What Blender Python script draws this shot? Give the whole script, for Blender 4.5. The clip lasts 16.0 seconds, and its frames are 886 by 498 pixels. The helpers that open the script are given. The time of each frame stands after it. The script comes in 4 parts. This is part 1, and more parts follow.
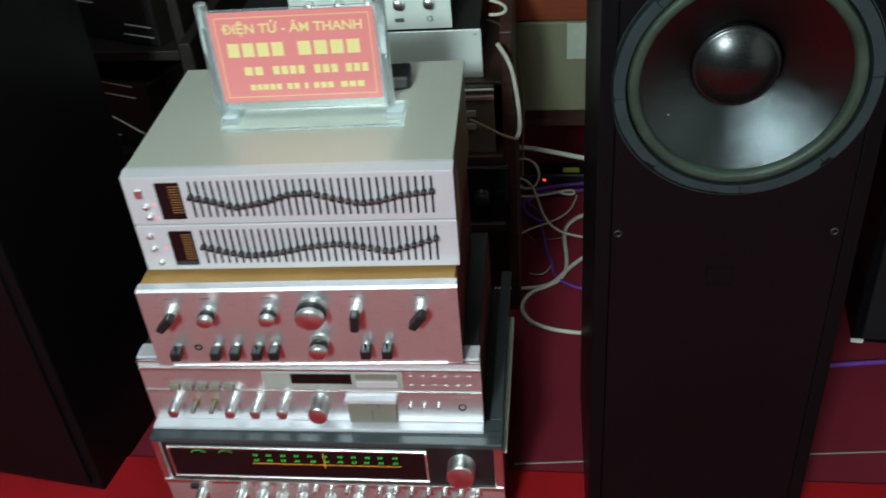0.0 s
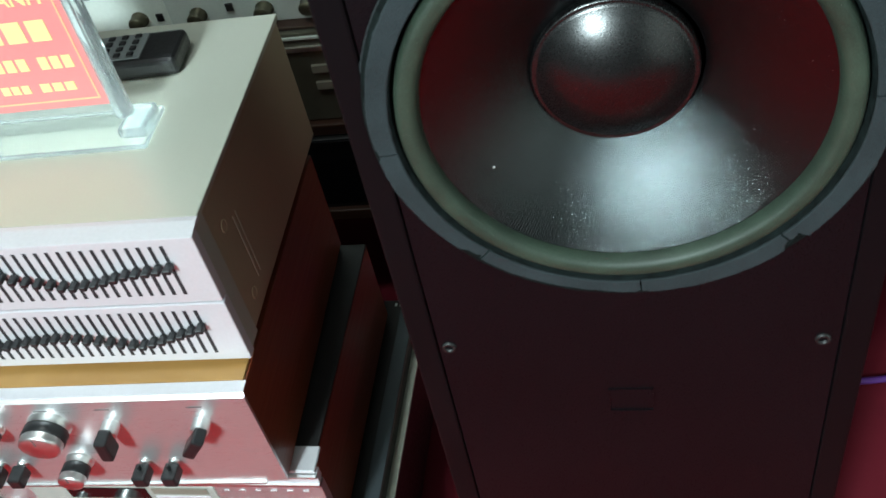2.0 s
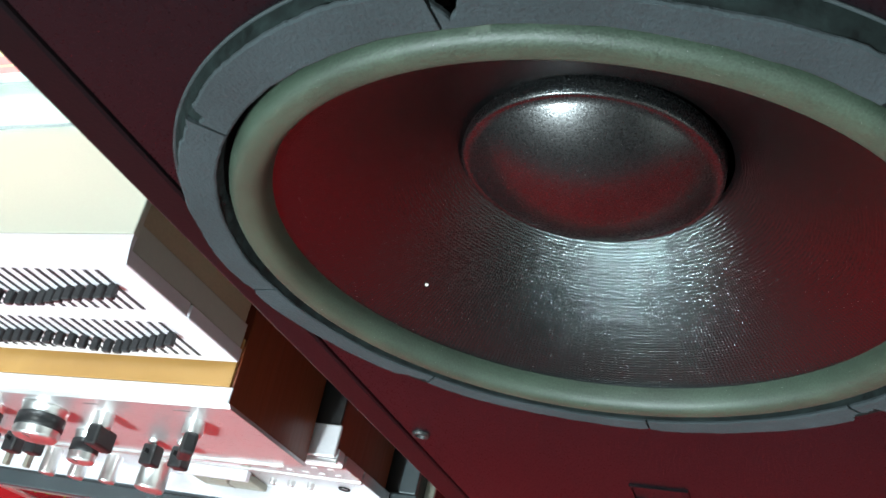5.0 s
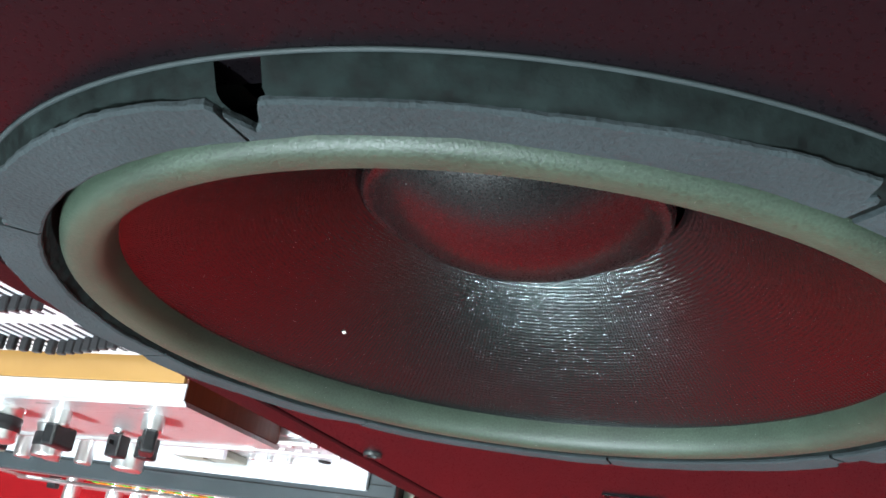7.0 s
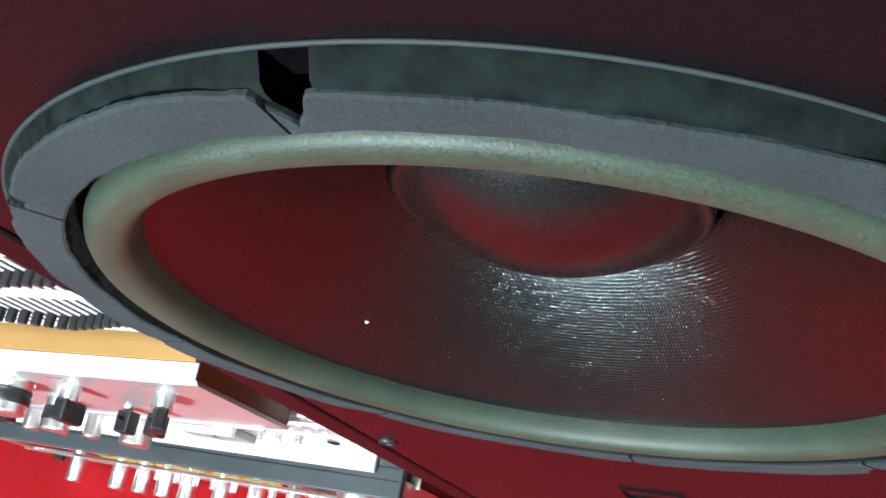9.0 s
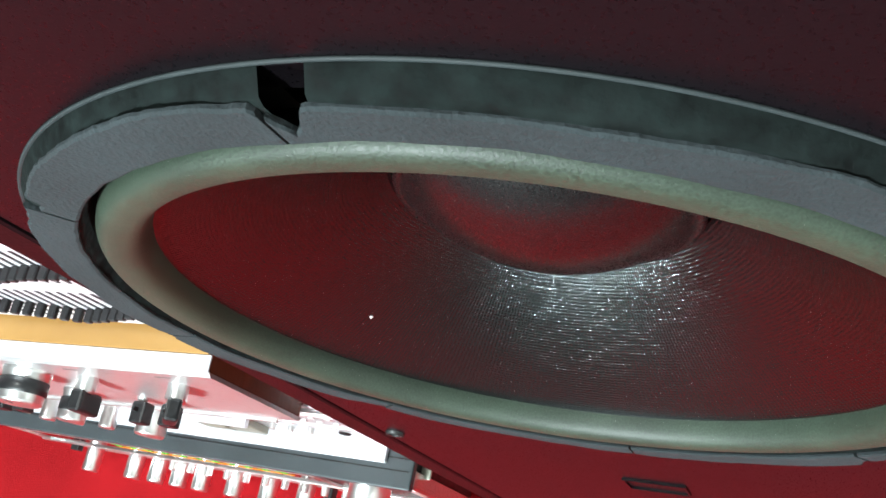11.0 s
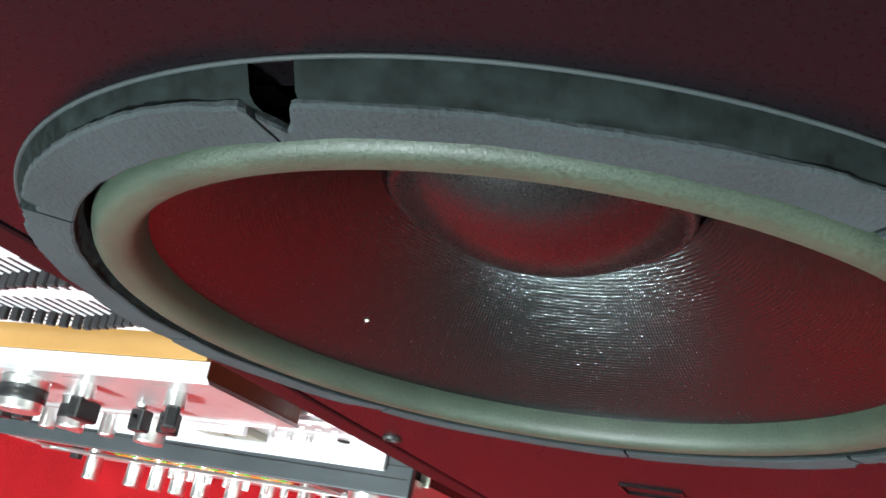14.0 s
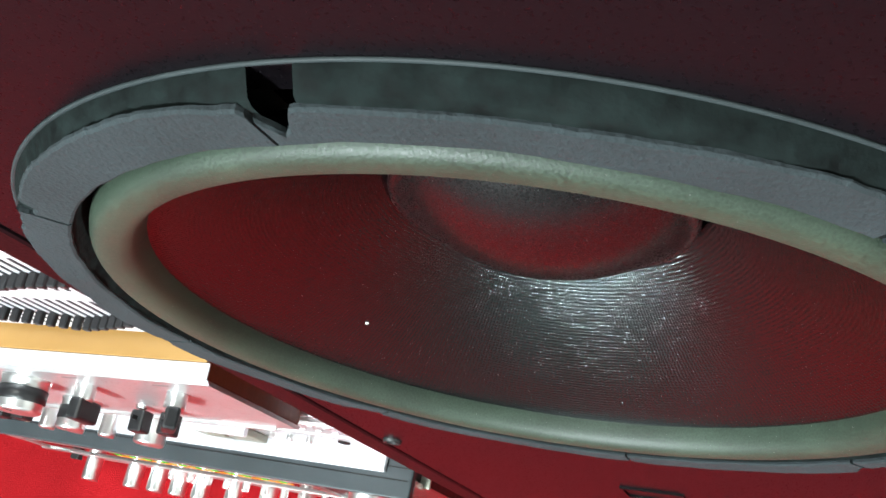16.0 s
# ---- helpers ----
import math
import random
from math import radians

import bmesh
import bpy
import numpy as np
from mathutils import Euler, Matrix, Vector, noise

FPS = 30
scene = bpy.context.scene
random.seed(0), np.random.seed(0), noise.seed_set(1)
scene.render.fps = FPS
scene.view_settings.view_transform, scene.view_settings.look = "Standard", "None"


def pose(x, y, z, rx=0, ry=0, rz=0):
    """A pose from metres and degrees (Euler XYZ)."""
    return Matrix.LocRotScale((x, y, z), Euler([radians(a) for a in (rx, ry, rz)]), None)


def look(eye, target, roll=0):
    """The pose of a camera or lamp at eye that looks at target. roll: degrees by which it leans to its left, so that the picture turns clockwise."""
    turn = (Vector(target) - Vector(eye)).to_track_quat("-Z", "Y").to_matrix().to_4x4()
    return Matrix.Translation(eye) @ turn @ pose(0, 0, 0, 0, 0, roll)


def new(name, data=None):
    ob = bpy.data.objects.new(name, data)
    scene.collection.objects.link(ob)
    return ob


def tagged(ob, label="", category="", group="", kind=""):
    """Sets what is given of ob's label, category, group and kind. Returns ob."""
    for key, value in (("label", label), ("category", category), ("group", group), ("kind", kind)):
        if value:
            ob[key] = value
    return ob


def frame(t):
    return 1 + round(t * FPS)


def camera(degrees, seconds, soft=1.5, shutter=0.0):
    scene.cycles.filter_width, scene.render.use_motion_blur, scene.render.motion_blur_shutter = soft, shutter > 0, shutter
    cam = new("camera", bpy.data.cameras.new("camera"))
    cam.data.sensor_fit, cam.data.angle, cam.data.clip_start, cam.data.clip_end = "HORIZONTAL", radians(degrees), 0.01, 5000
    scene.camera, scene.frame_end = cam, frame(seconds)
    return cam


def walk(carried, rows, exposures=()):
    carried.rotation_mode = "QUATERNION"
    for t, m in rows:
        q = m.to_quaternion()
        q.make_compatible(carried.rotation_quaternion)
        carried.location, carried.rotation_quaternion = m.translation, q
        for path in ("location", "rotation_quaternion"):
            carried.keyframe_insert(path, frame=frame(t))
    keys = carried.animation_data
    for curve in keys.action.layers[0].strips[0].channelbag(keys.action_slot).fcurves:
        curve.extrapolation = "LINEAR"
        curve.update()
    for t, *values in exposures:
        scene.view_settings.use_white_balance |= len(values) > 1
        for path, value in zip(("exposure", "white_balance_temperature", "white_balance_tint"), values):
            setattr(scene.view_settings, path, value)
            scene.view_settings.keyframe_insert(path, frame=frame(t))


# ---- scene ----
cam = camera(50.0, 16.0, 1.6, 0.5)
EXPOSURES = [(0, -0.66, 6200, 4), (0.5, -0.64, 6200, 4), (1, -0.58, 6200, 4), (1.7, -0.20, 6200, 4), (2.5, 0.15, 6200, 4), (4, 0.42, 6250, 5), (6.5, 0.85, 6200, 10), (9.2, 0.85, 6200, 10), (11.3, 0.85, 6520, 11), (16, 0.85, 6520, 11)]
PATH = [
    (0, (0.0922, -0.2019, 1.1561), (-0.1050, 0.9948, 0.2735), -5.16),
    (0.3, (0.1218, -0.1074, 1.1403), (-0.0647, 1.0754, 0.2368), -6.20),
    (0.5, (0.1615, -0.0247, 1.1124), (-0.0425, 1.1509, 0.2033), -5.82),
    (0.9, (0.1897, 0.1268, 1.0859), (-0.0323, 1.2338, 0.0984), -8.09),
    (1, (0.2119, 0.1566, 1.0835), (-0.0362, 1.2353, 0.0711), -10.21),
    (1.5, (0.2454, 0.2570, 1.0298), (-0.0042, 1.3398, 0.0221), -12.08),
    (2, (0.2933, 0.3362, 1.0004), (-0.0260, 1.3647, -0.0436), -13.55),
    (2.5, (0.3167, 0.4015, 0.9952), (-0.0572, 1.4021, -0.0579), -15.22),
    (3, (0.3365, 0.4514, 0.9845), (-0.0912, 1.4014, -0.0946), -17.15),
    (3.5, (0.3535, 0.5092, 0.9690), (-0.1177, 1.3971, -0.1444), -19.55),
    (4, (0.3568, 0.5476, 0.9662), (-0.1671, 1.3573, -0.1827), -22.88),
    (6.5, (0.3603, 0.6620, 0.9375), (-0.1938, 1.2301, -0.3353), -37.97),
    (7, (0.3650, 0.6768, 0.9283), (-0.1924, 1.2256, -0.3515), -39.10),
    (7.5, (0.3613, 0.6788, 0.9249), (-0.1994, 1.2182, -0.3575), -39.46),
    (8, (0.3589, 0.6807, 0.9220), (-0.1923, 1.2286, -0.3610), -38.07),
    (8.5, (0.3559, 0.6816, 0.9226), (-0.1986, 1.2125, -0.3662), -38.48),
    (9, (0.3550, 0.6824, 0.9252), (-0.2107, 1.1979, -0.3649), -39.56),
    (11.5, (0.3630, 0.6821, 0.9326), (-0.2246, 1.1795, -0.3547), -41.45),
    (12, (0.3630, 0.6818, 0.9324), (-0.2270, 1.1815, -0.3530), -41.48),
    (12.5, (0.3624, 0.6808, 0.9304), (-0.2169, 1.1875, -0.3571), -40.68),
    (13, (0.3634, 0.6790, 0.9308), (-0.2169, 1.1913, -0.3541), -40.49),
    (13.5, (0.3641, 0.6791, 0.9320), (-0.2209, 1.1899, -0.3513), -40.73),
    (14, (0.3650, 0.6797, 0.9322), (-0.2228, 1.1924, -0.3490), -40.69),
    (14.5, (0.3655, 0.6780, 0.9314), (-0.2227, 1.1881, -0.3507), -40.56),
    (15, (0.3646, 0.6777, 0.9324), (-0.2215, 1.1905, -0.3496), -40.06),
    (15.5, (0.3638, 0.6798, 0.9314), (-0.2215, 1.1922, -0.3512), -40.30),
    (16, (0.3645, 0.6812, 0.9310), (-0.2250, 1.1935, -0.3497), -40.71),
]
walk(cam, [(t, look(eye, target, roll)) for t, eye, target, roll in PATH], EXPOSURES)

# ---- light ----
FLOOR = -0.13
world = bpy.data.worlds.new("room_world")
world.use_nodes = True
world.node_tree.nodes["Background"].inputs[0].default_value = (0.6, 0.8, 1.0, 1)
world.node_tree.nodes["Background"].inputs[1].default_value = 0.02
scene.world = world


LAMP = Vector((-0.55, -1.75, 2.05))
bulb = bpy.data.lights.new("bulb_light", "POINT")
bulb.energy, bulb.color, bulb.shadow_soft_size = 475, (0.84, 0.98, 1.0), 0.2
new("bulb_light", bulb).location = LAMP
# unseen weaker lamp over the gear, inferred from highlights; lifts lid and rear panels
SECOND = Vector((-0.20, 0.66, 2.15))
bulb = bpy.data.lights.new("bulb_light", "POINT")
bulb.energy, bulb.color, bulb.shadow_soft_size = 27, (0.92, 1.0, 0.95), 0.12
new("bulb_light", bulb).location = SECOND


# ---- materials ----
def nodes_of(name):
    m = bpy.data.materials.new(name)
    m.use_nodes = True
    nt = m.node_tree
    return m, nt, nt.nodes["Principled BSDF"]


def mat(name, colour, rough=0.5, metal=0.0, scale=60.0, vary=0.15, bump=0.0, stretch=(1, 1, 1), rvary=0.1, big=6.0, specular=0.5, coat=0.0, dust=0.0):
    """Colour with fine grain and broad stains, uneven roughness and relief, in object space."""
    m, nt, b = nodes_of(name)
    N, L = nt.nodes.new, nt.links.new
    tc, mp = N("ShaderNodeTexCoord"), N("ShaderNodeMapping")
    mp.inputs["Scale"].default_value = stretch
    L(tc.outputs["Object"], mp.inputs[0])
    fine, broad = N("ShaderNodeTexNoise"), N("ShaderNodeTexNoise")
    fine.inputs["Scale"].default_value, fine.inputs["Detail"].default_value = scale, 6
    broad.inputs["Scale"].default_value, broad.inputs["Detail"].default_value = big, 4
    L(mp.outputs[0], fine.inputs["Vector"]), L(tc.outputs["Object"], broad.inputs["Vector"])
    add = N("ShaderNodeMath")
    add.operation = "ADD"
    L(fine.outputs["Fac"], add.inputs[0]), L(broad.outputs["Fac"], add.inputs[1])
    ramp = N("ShaderNodeMapRange")
    ramp.inputs["From Min"].default_value, ramp.inputs["From Max"].default_value = 0.6, 1.4
    ramp.inputs["To Min"].default_value, ramp.inputs["To Max"].default_value = 1 - vary, 1 + vary
    L(add.outputs[0], ramp.inputs["Value"])
    mix = N("ShaderNodeMix")
    mix.data_type, mix.blend_type = "RGBA", "MULTIPLY"
    mix.inputs[0].default_value = 1
    mix.inputs[6].default_value = (*colour, 1)
    L(ramp.outputs[0], mix.inputs[7])
    out = mix.outputs[2]
    if dust:
        sp = N("ShaderNodeTexVoronoi")
        sp.inputs["Scale"].default_value = 800
        L(tc.outputs["Object"], sp.inputs["Vector"])
        th = N("ShaderNodeMath")
        th.operation, th.inputs[1].default_value = "LESS_THAN", dust
        L(sp.outputs["Distance"], th.inputs[0])
        dm = N("ShaderNodeMix")
        dm.data_type = "RGBA"
        dm.inputs[7].default_value = (0.5, 0.5, 0.48, 1)
        L(th.outputs[0], dm.inputs[0]), L(out, dm.inputs[6])
        out = dm.outputs[2]
    L(out, b.inputs["Base Color"])
    rr = N("ShaderNodeMapRange")
    rr.inputs["From Min"].default_value, rr.inputs["From Max"].default_value = 0.3, 0.7
    rr.inputs["To Min"].default_value, rr.inputs["To Max"].default_value = max(rough - rvary, 0.02), min(rough + rvary, 1)
    L(fine.outputs["Fac"], rr.inputs["Value"]), L(rr.outputs[0], b.inputs["Roughness"])
    b.inputs["Metallic"].default_value = metal
    b.inputs["Specular IOR Level"].default_value = specular
    b.inputs["Coat Weight"].default_value = coat
    if bump:
        bp = N("ShaderNodeBump")
        bp.inputs["Strength"].default_value, bp.inputs["Distance"].default_value = 1.0, bump
        L(fine.outputs["Fac"], bp.inputs["Height"]), L(bp.outputs[0], b.inputs["Normal"])
    return m


def wood(name, dark, light, rough=0.4, coat=0.0):
    m, nt, b = nodes_of(name)
    N, L = nt.nodes.new, nt.links.new
    tc, mp = N("ShaderNodeTexCoord"), N("ShaderNodeMapping")
    mp.inputs["Scale"].default_value = (2, 2, 40)
    n, r = N("ShaderNodeTexNoise"), N("ShaderNodeValToRGB")
    n.inputs["Scale"].default_value, n.inputs["Detail"].default_value, n.inputs["Distortion"].default_value = 3, 8, 0.6
    r.color_ramp.elements[0].color, r.color_ramp.elements[1].color = (*dark, 1), (*light, 1)
    r.color_ramp.elements[0].position, r.color_ramp.elements[1].position = 0.35, 0.68
    L(tc.outputs["Object"], mp.inputs[0]), L(mp.outputs[0], n.inputs["Vector"]), L(n.outputs["Fac"], r.inputs[0])
    L(r.outputs[0], b.inputs["Base Color"])
    b.inputs["Roughness"].default_value, b.inputs["Coat Weight"].default_value = rough, coat
    bp = N("ShaderNodeBump")
    bp.inputs["Distance"].default_value = 0.0004
    L(n.outputs["Fac"], bp.inputs["Height"]), L(bp.outputs[0], b.inputs["Normal"])
    return m


def woven(name, colour, rough):
    """Glossy woven cone: threads run in rings and rays about the cone's axis, with lint on them and pale dots painted
    for thread glints.
    """
    m, nt, b = nodes_of(name)
    N, L = nt.nodes.new, nt.links.new
    tc, sep = N("ShaderNodeTexCoord"), N("ShaderNodeSeparateXYZ")
    L(tc.outputs["Object"], sep.inputs[0])

    def op(kind, a, c=None):
        n = N("ShaderNodeMath")
        n.operation = kind
        for i, v in enumerate((a, c)):
            if isinstance(v, (int, float)):
                n.inputs[i].default_value = v
            elif v is not None:
                L(v, n.inputs[i])
        return n.outputs[0]
    x, z = sep.outputs[0], sep.outputs[2]
    wob = N("ShaderNodeTexNoise")
    wob.inputs["Scale"].default_value, wob.inputs["Detail"].default_value = 90, 3
    L(tc.outputs["Object"], wob.inputs["Vector"])
    w = op("MULTIPLY", wob.outputs["Fac"], 1.0)
    rings = op("SINE", op("ADD", op("MULTIPLY", op("SQRT", op("ADD", op("MULTIPLY", x, x), op("MULTIPLY", z, z))), 5500.0), w))
    rays = op("SINE", op("ADD", op("MULTIPLY", op("ARCTAN2", z, x), 400.0), w))
    weave = op("ADD", op("MULTIPLY", rings, op("ADD", op("MULTIPLY", rays, 0.48), 0.40)), op("MULTIPLY", rays, 0.68))
    nub = N("ShaderNodeTexNoise")
    nub.inputs["Scale"].default_value, nub.inputs["Detail"].default_value = 1800, 1
    L(tc.outputs["Object"], nub.inputs["Vector"])
    weave = op("ADD", weave, op("MULTIPLY", nub.outputs["Fac"], 3.5))
    bp = N("ShaderNodeBump")
    bp.inputs["Strength"].default_value, bp.inputs["Distance"].default_value = 1.0, 0.000045
    L(weave, bp.inputs["Height"]), L(bp.outputs[0], b.inputs["Normal"])
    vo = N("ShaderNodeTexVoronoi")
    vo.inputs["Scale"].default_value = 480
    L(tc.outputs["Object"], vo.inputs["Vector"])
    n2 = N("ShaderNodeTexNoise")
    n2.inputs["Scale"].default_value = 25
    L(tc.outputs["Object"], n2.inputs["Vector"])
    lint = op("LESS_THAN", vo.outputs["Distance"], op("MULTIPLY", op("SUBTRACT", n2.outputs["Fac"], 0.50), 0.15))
    # finer pale dots: lint, and painted glints of single threads
    lint_glints = N("ShaderNodeTexVoronoi")
    lint_glints.inputs["Scale"].default_value = 900
    L(tc.outputs["Object"], lint_glints.inputs["Vector"])
    lint = op("MAXIMUM", lint, op("LESS_THAN", lint_glints.outputs["Distance"], op("MULTIPLY", op("SUBTRACT", n2.outputs["Fac"], 0.16), 0.125)))
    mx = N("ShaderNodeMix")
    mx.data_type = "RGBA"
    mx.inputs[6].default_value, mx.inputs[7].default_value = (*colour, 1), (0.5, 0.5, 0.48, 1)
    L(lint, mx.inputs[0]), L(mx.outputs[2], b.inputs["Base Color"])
    b.inputs["Roughness"].default_value = rough
    b.inputs["IOR"].default_value = 1.5
    b.inputs["Specular IOR Level"].default_value = 1.0
    b.inputs["Specular Tint"].default_value = (0.86, 0.98, 1.0, 1)
    return m


def plain(name, colour, rough=0.4, metal=0.0, emit=0.0, transmission=0.0):
    m, nt, b = nodes_of(name)
    b.inputs["Base Color"].default_value = (*colour, 1)
    b.inputs["Roughness"].default_value, b.inputs["Metallic"].default_value = rough, metal
    b.inputs["Transmission Weight"].default_value = transmission
    if emit:
        b.inputs["Emission Color"].default_value = (*colour, 1)
        b.inputs["Emission Strength"].default_value = emit
    return m


ALU = mat("brushed_aluminium", (0.80, 0.79, 0.80), 0.33, 0.82, 40, 0.06, 0.00006, (1, 60, 60), 0.08)
SLOT = mat("dark_slot", (0.022, 0.020, 0.023), 0.6, 0.0, 400, 0.25)
SLATE = mat("slate_grey_metal", (0.062, 0.074, 0.080), 0.34, 0.2, 200, 0.05, 0.0, (1, 1, 1), 0.02)
ALU_SATIN = mat("satin_silver_face", (0.76, 0.74, 0.775), 0.45, 0.32, 300, 0.05, 0.00003, (1, 1, 1), 0.08)
CHROME = mat("polished_silver", (0.85, 0.85, 0.84), 0.34, 1.0, 80, 0.05, 0.0, (1, 1, 1), 0.06)
GREY_TOP = mat("grey_painted_steel", (0.58, 0.59, 0.50), 0.33, 0.2, 500, 0.03, 0.0, (1, 1, 1), 0.012, 8, 0.6)
ALU_SIDE = mat("dull_grey_metal", (0.58, 0.60, 0.52), 0.4, 0.3, 300, 0.06, 0.00003)
GREY_SIDE = mat("dark_grey_steel", (0.52, 0.44, 0.29), 0.38, 0.2, 400, 0.12, 0.00005)
BLACK = mat("black_plastic", (0.012, 0.012, 0.013), 0.38, 0.0, 300, 0.2, 0.00004)
BLACK_SHEET = mat("black_steel", (0.018, 0.017, 0.017), 0.45, 0.0, 200, 0.3, 0.00005)
BAFFLE = mat("satin_black_baffle", (0.0054, 0.0043, 0.0055), 0.30, 0.0, 900, 0.3, 0.00003, (1, 1, 1), 0.05, 5, 0.13)
CABINET = mat("charcoal_vinyl", (0.005, 0.0042, 0.005), 0.36, 0.0, 700, 0.25, 0.00005, (1, 1, 1), 0.06, 6, 0.09)
FOAM = mat("grey_foam_gasket", (0.0185, 0.0265, 0.0295), 0.92, 0.0, 900, 0.45, 0.0005, (1, 1, 1), 0.05, 30)
FRAME_DARK = mat("dark_steel_flange", (0.0056, 0.0088, 0.0084), 0.85, 0.0, 300, 1.0, 0.0005, (1, 1, 1), 0.1, 110, 0.12)
RIM = mat("dark_rim_metal", (0.030, 0.038, 0.040), 0.6, 0.0, 200, 0.3, 0.00005, (1, 1, 1), 0.1, 6, 0.25)
SOCKET = mat("dull_grey_socket", (0.012, 0.012, 0.012), 0.5, 0.0, 400, 0.2)
RUBBER = mat("aged_olive_foam_surround", (0.030, 0.046, 0.031), 0.52, 0.0, 1500, 0.75, 0.00012, (1, 1, 1), 0.1, 26, 0.5, 0.0, 0.035)
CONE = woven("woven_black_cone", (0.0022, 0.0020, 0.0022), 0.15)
DOME = mat("glossy_dust_cap", (0.003, 0.0033, 0.0035), 0.275, 0.0, 1400, 0.3, 0.00006, (1, 1, 1), 0.05, 20, 0.85, 0.0, 0.05)
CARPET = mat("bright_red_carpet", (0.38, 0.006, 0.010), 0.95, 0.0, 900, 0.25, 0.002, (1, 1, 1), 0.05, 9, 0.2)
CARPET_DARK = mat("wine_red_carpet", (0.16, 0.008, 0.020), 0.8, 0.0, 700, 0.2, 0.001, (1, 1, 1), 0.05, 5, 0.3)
WOOD = wood("reddish_walnut", (0.155, 0.034, 0.013), (0.19, 0.044, 0.017), 0.36, 0.0)
WOOD_EDGE = wood("honey_wood", (0.36, 0.19, 0.055), (0.50, 0.285, 0.09), 0.45)
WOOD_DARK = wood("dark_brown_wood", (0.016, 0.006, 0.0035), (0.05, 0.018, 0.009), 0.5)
# near black: the deep shade at the rear is put into the colour
WOOD_SHADE_BLACK = wood("shade_black_wood", (0.006, 0.004, 0.003), (0.014, 0.008, 0.006), 0.6)
DARK_FLOOR = mat("dark_unseen_floor", (0.060, 0.052, 0.052), 0.7, 0.0, 30, 0.25, 0.0002, (1, 1, 1), 0.1, 6, 0.2)
WALL_BOUNCE = mat("pale_bounce_plaster", (0.68, 0.67, 0.62), 0.9, 0.0, 40, 0.12, 0.0006)
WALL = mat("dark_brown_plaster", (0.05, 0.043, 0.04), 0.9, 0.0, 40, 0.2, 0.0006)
CEIL = mat("off_white_ceiling", (0.20, 0.205, 0.20), 0.9, 0.0, 30, 0.1)
ACRYLIC = plain("clear_acrylic", (0.90, 0.95, 0.95), 0.05, 0.0, 0.0, 0.9)
# card red is paled to take in the haze of its acrylic
CARD = mat("haze_paled_red_card", (0.85, 0.27, 0.26), 0.30, 0.0, 200, 0.03, 0.0, (1, 1, 1), 0.01)
YELLOW = plain("yellow_print", (0.92, 0.78, 0.34), 0.4)
PALE = plain("pale_orange_line", (0.9, 0.55, 0.3), 0.4)
GLASS_BLACK = mat("black_dial_glass", (0.006, 0.006, 0.007), 0.08, 0.0, 20, 0.1, 0.0, (1, 1, 1), 0.03)
GREEN_LED = plain("green_dial_glow", (0.04, 0.55, 0.05), 0.4, 0, 0.22)
AMBER_LED = plain("orange_dial_glow", (0.9, 0.30, 0.03), 0.4, 0, 0.09)
RED_LED = plain("red_indicator", (1.0, 0.05, 0.03), 0.4, 0, 3.0)
PINK_LED = plain("pink_indicator", (1.0, 0.30, 0.33), 0.4, 0, 0.5)
AMBER_BAR = plain("amber_meter_mark", (0.30, 0.13, 0.04), 0.5)
BEIGE = mat("beige_plastic", (0.24, 0.22, 0.175), 0.45, 0.0, 200, 0.06)
GOLD = plain("brass", (0.70, 0.48, 0.16), 0.3, 1.0)
OFFWHITE = mat("aged_white_panel", (0.80, 0.85, 0.78), 0.45, 0.1, 200, 0.06)
PANEL_GREY = mat("pale_grey_panel", (0.74, 0.80, 0.75), 0.4, 0.2, 200, 0.06)
CABLE_WHITE = mat("white_cable", (0.50, 0.48, 0.40), 0.5, 0.0, 100, 0.1)
CABLE_PURPLE = plain("purple_cable", (0.13, 0.04, 0.27), 0.4)
CABLE_BEIGE = mat("beige_cable", (0.42, 0.37, 0.28), 0.5, 0.0, 100, 0.1)
CABLE_BROWN = plain("brown_cable", (0.20, 0.12, 0.07), 0.5)
MARK = plain("grey_print", (0.12, 0.11, 0.11), 0.6)
CARTON = mat("olive_board", (0.15, 0.145, 0.085), 0.7, 0.0, 60, 0.1)


# ---- mesh helpers ----
def part(name, bm, material, parent=None, label="", at=None, smooth=False):
    me = bpy.data.meshes.new(name)
    bm.normal_update()
    for f in bm.faces:
        f.smooth = smooth
    bm.to_mesh(me)
    bm.free()
    me.materials.append(material)
    ob = new(name, me)
    if parent:
        ob.parent = parent
    if at:
        ob.matrix_basis = at
    if label:
        ob["label"] = label
    return ob


def like(ob, at):
    """Another part on the same mesh under the same thing."""
    o = ob.copy()
    scene.collection.objects.link(o)
    o.matrix_basis = at
    return o


def thing(name, m, label, category, group="", kind=""):
    ob = new(name)
    ob.empty_display_size = 0.02
    ob.matrix_basis = m
    return tagged(ob, label, category, group, kind)


def box(x0, x1, y0, y1, z0, z1, bevel=0.0, bm=None, seg=2):
    b = bm or bmesh.new()
    made = bmesh.ops.create_cube(b, size=1.0)["verts"]
    for v in made:
        v.co = Vector(((x0 + x1) / 2 + v.co.x * (x1 - x0), (y0 + y1) / 2 + v.co.y * (y1 - y0), (z0 + z1) / 2 + v.co.z * (z1 - z0)))
    if bevel:
        edges = list({e for v in made for e in v.link_edges})
        bmesh.ops.bevel(b, geom=edges, offset=bevel, segments=seg, profile=0.5, affect="EDGES")
    return b


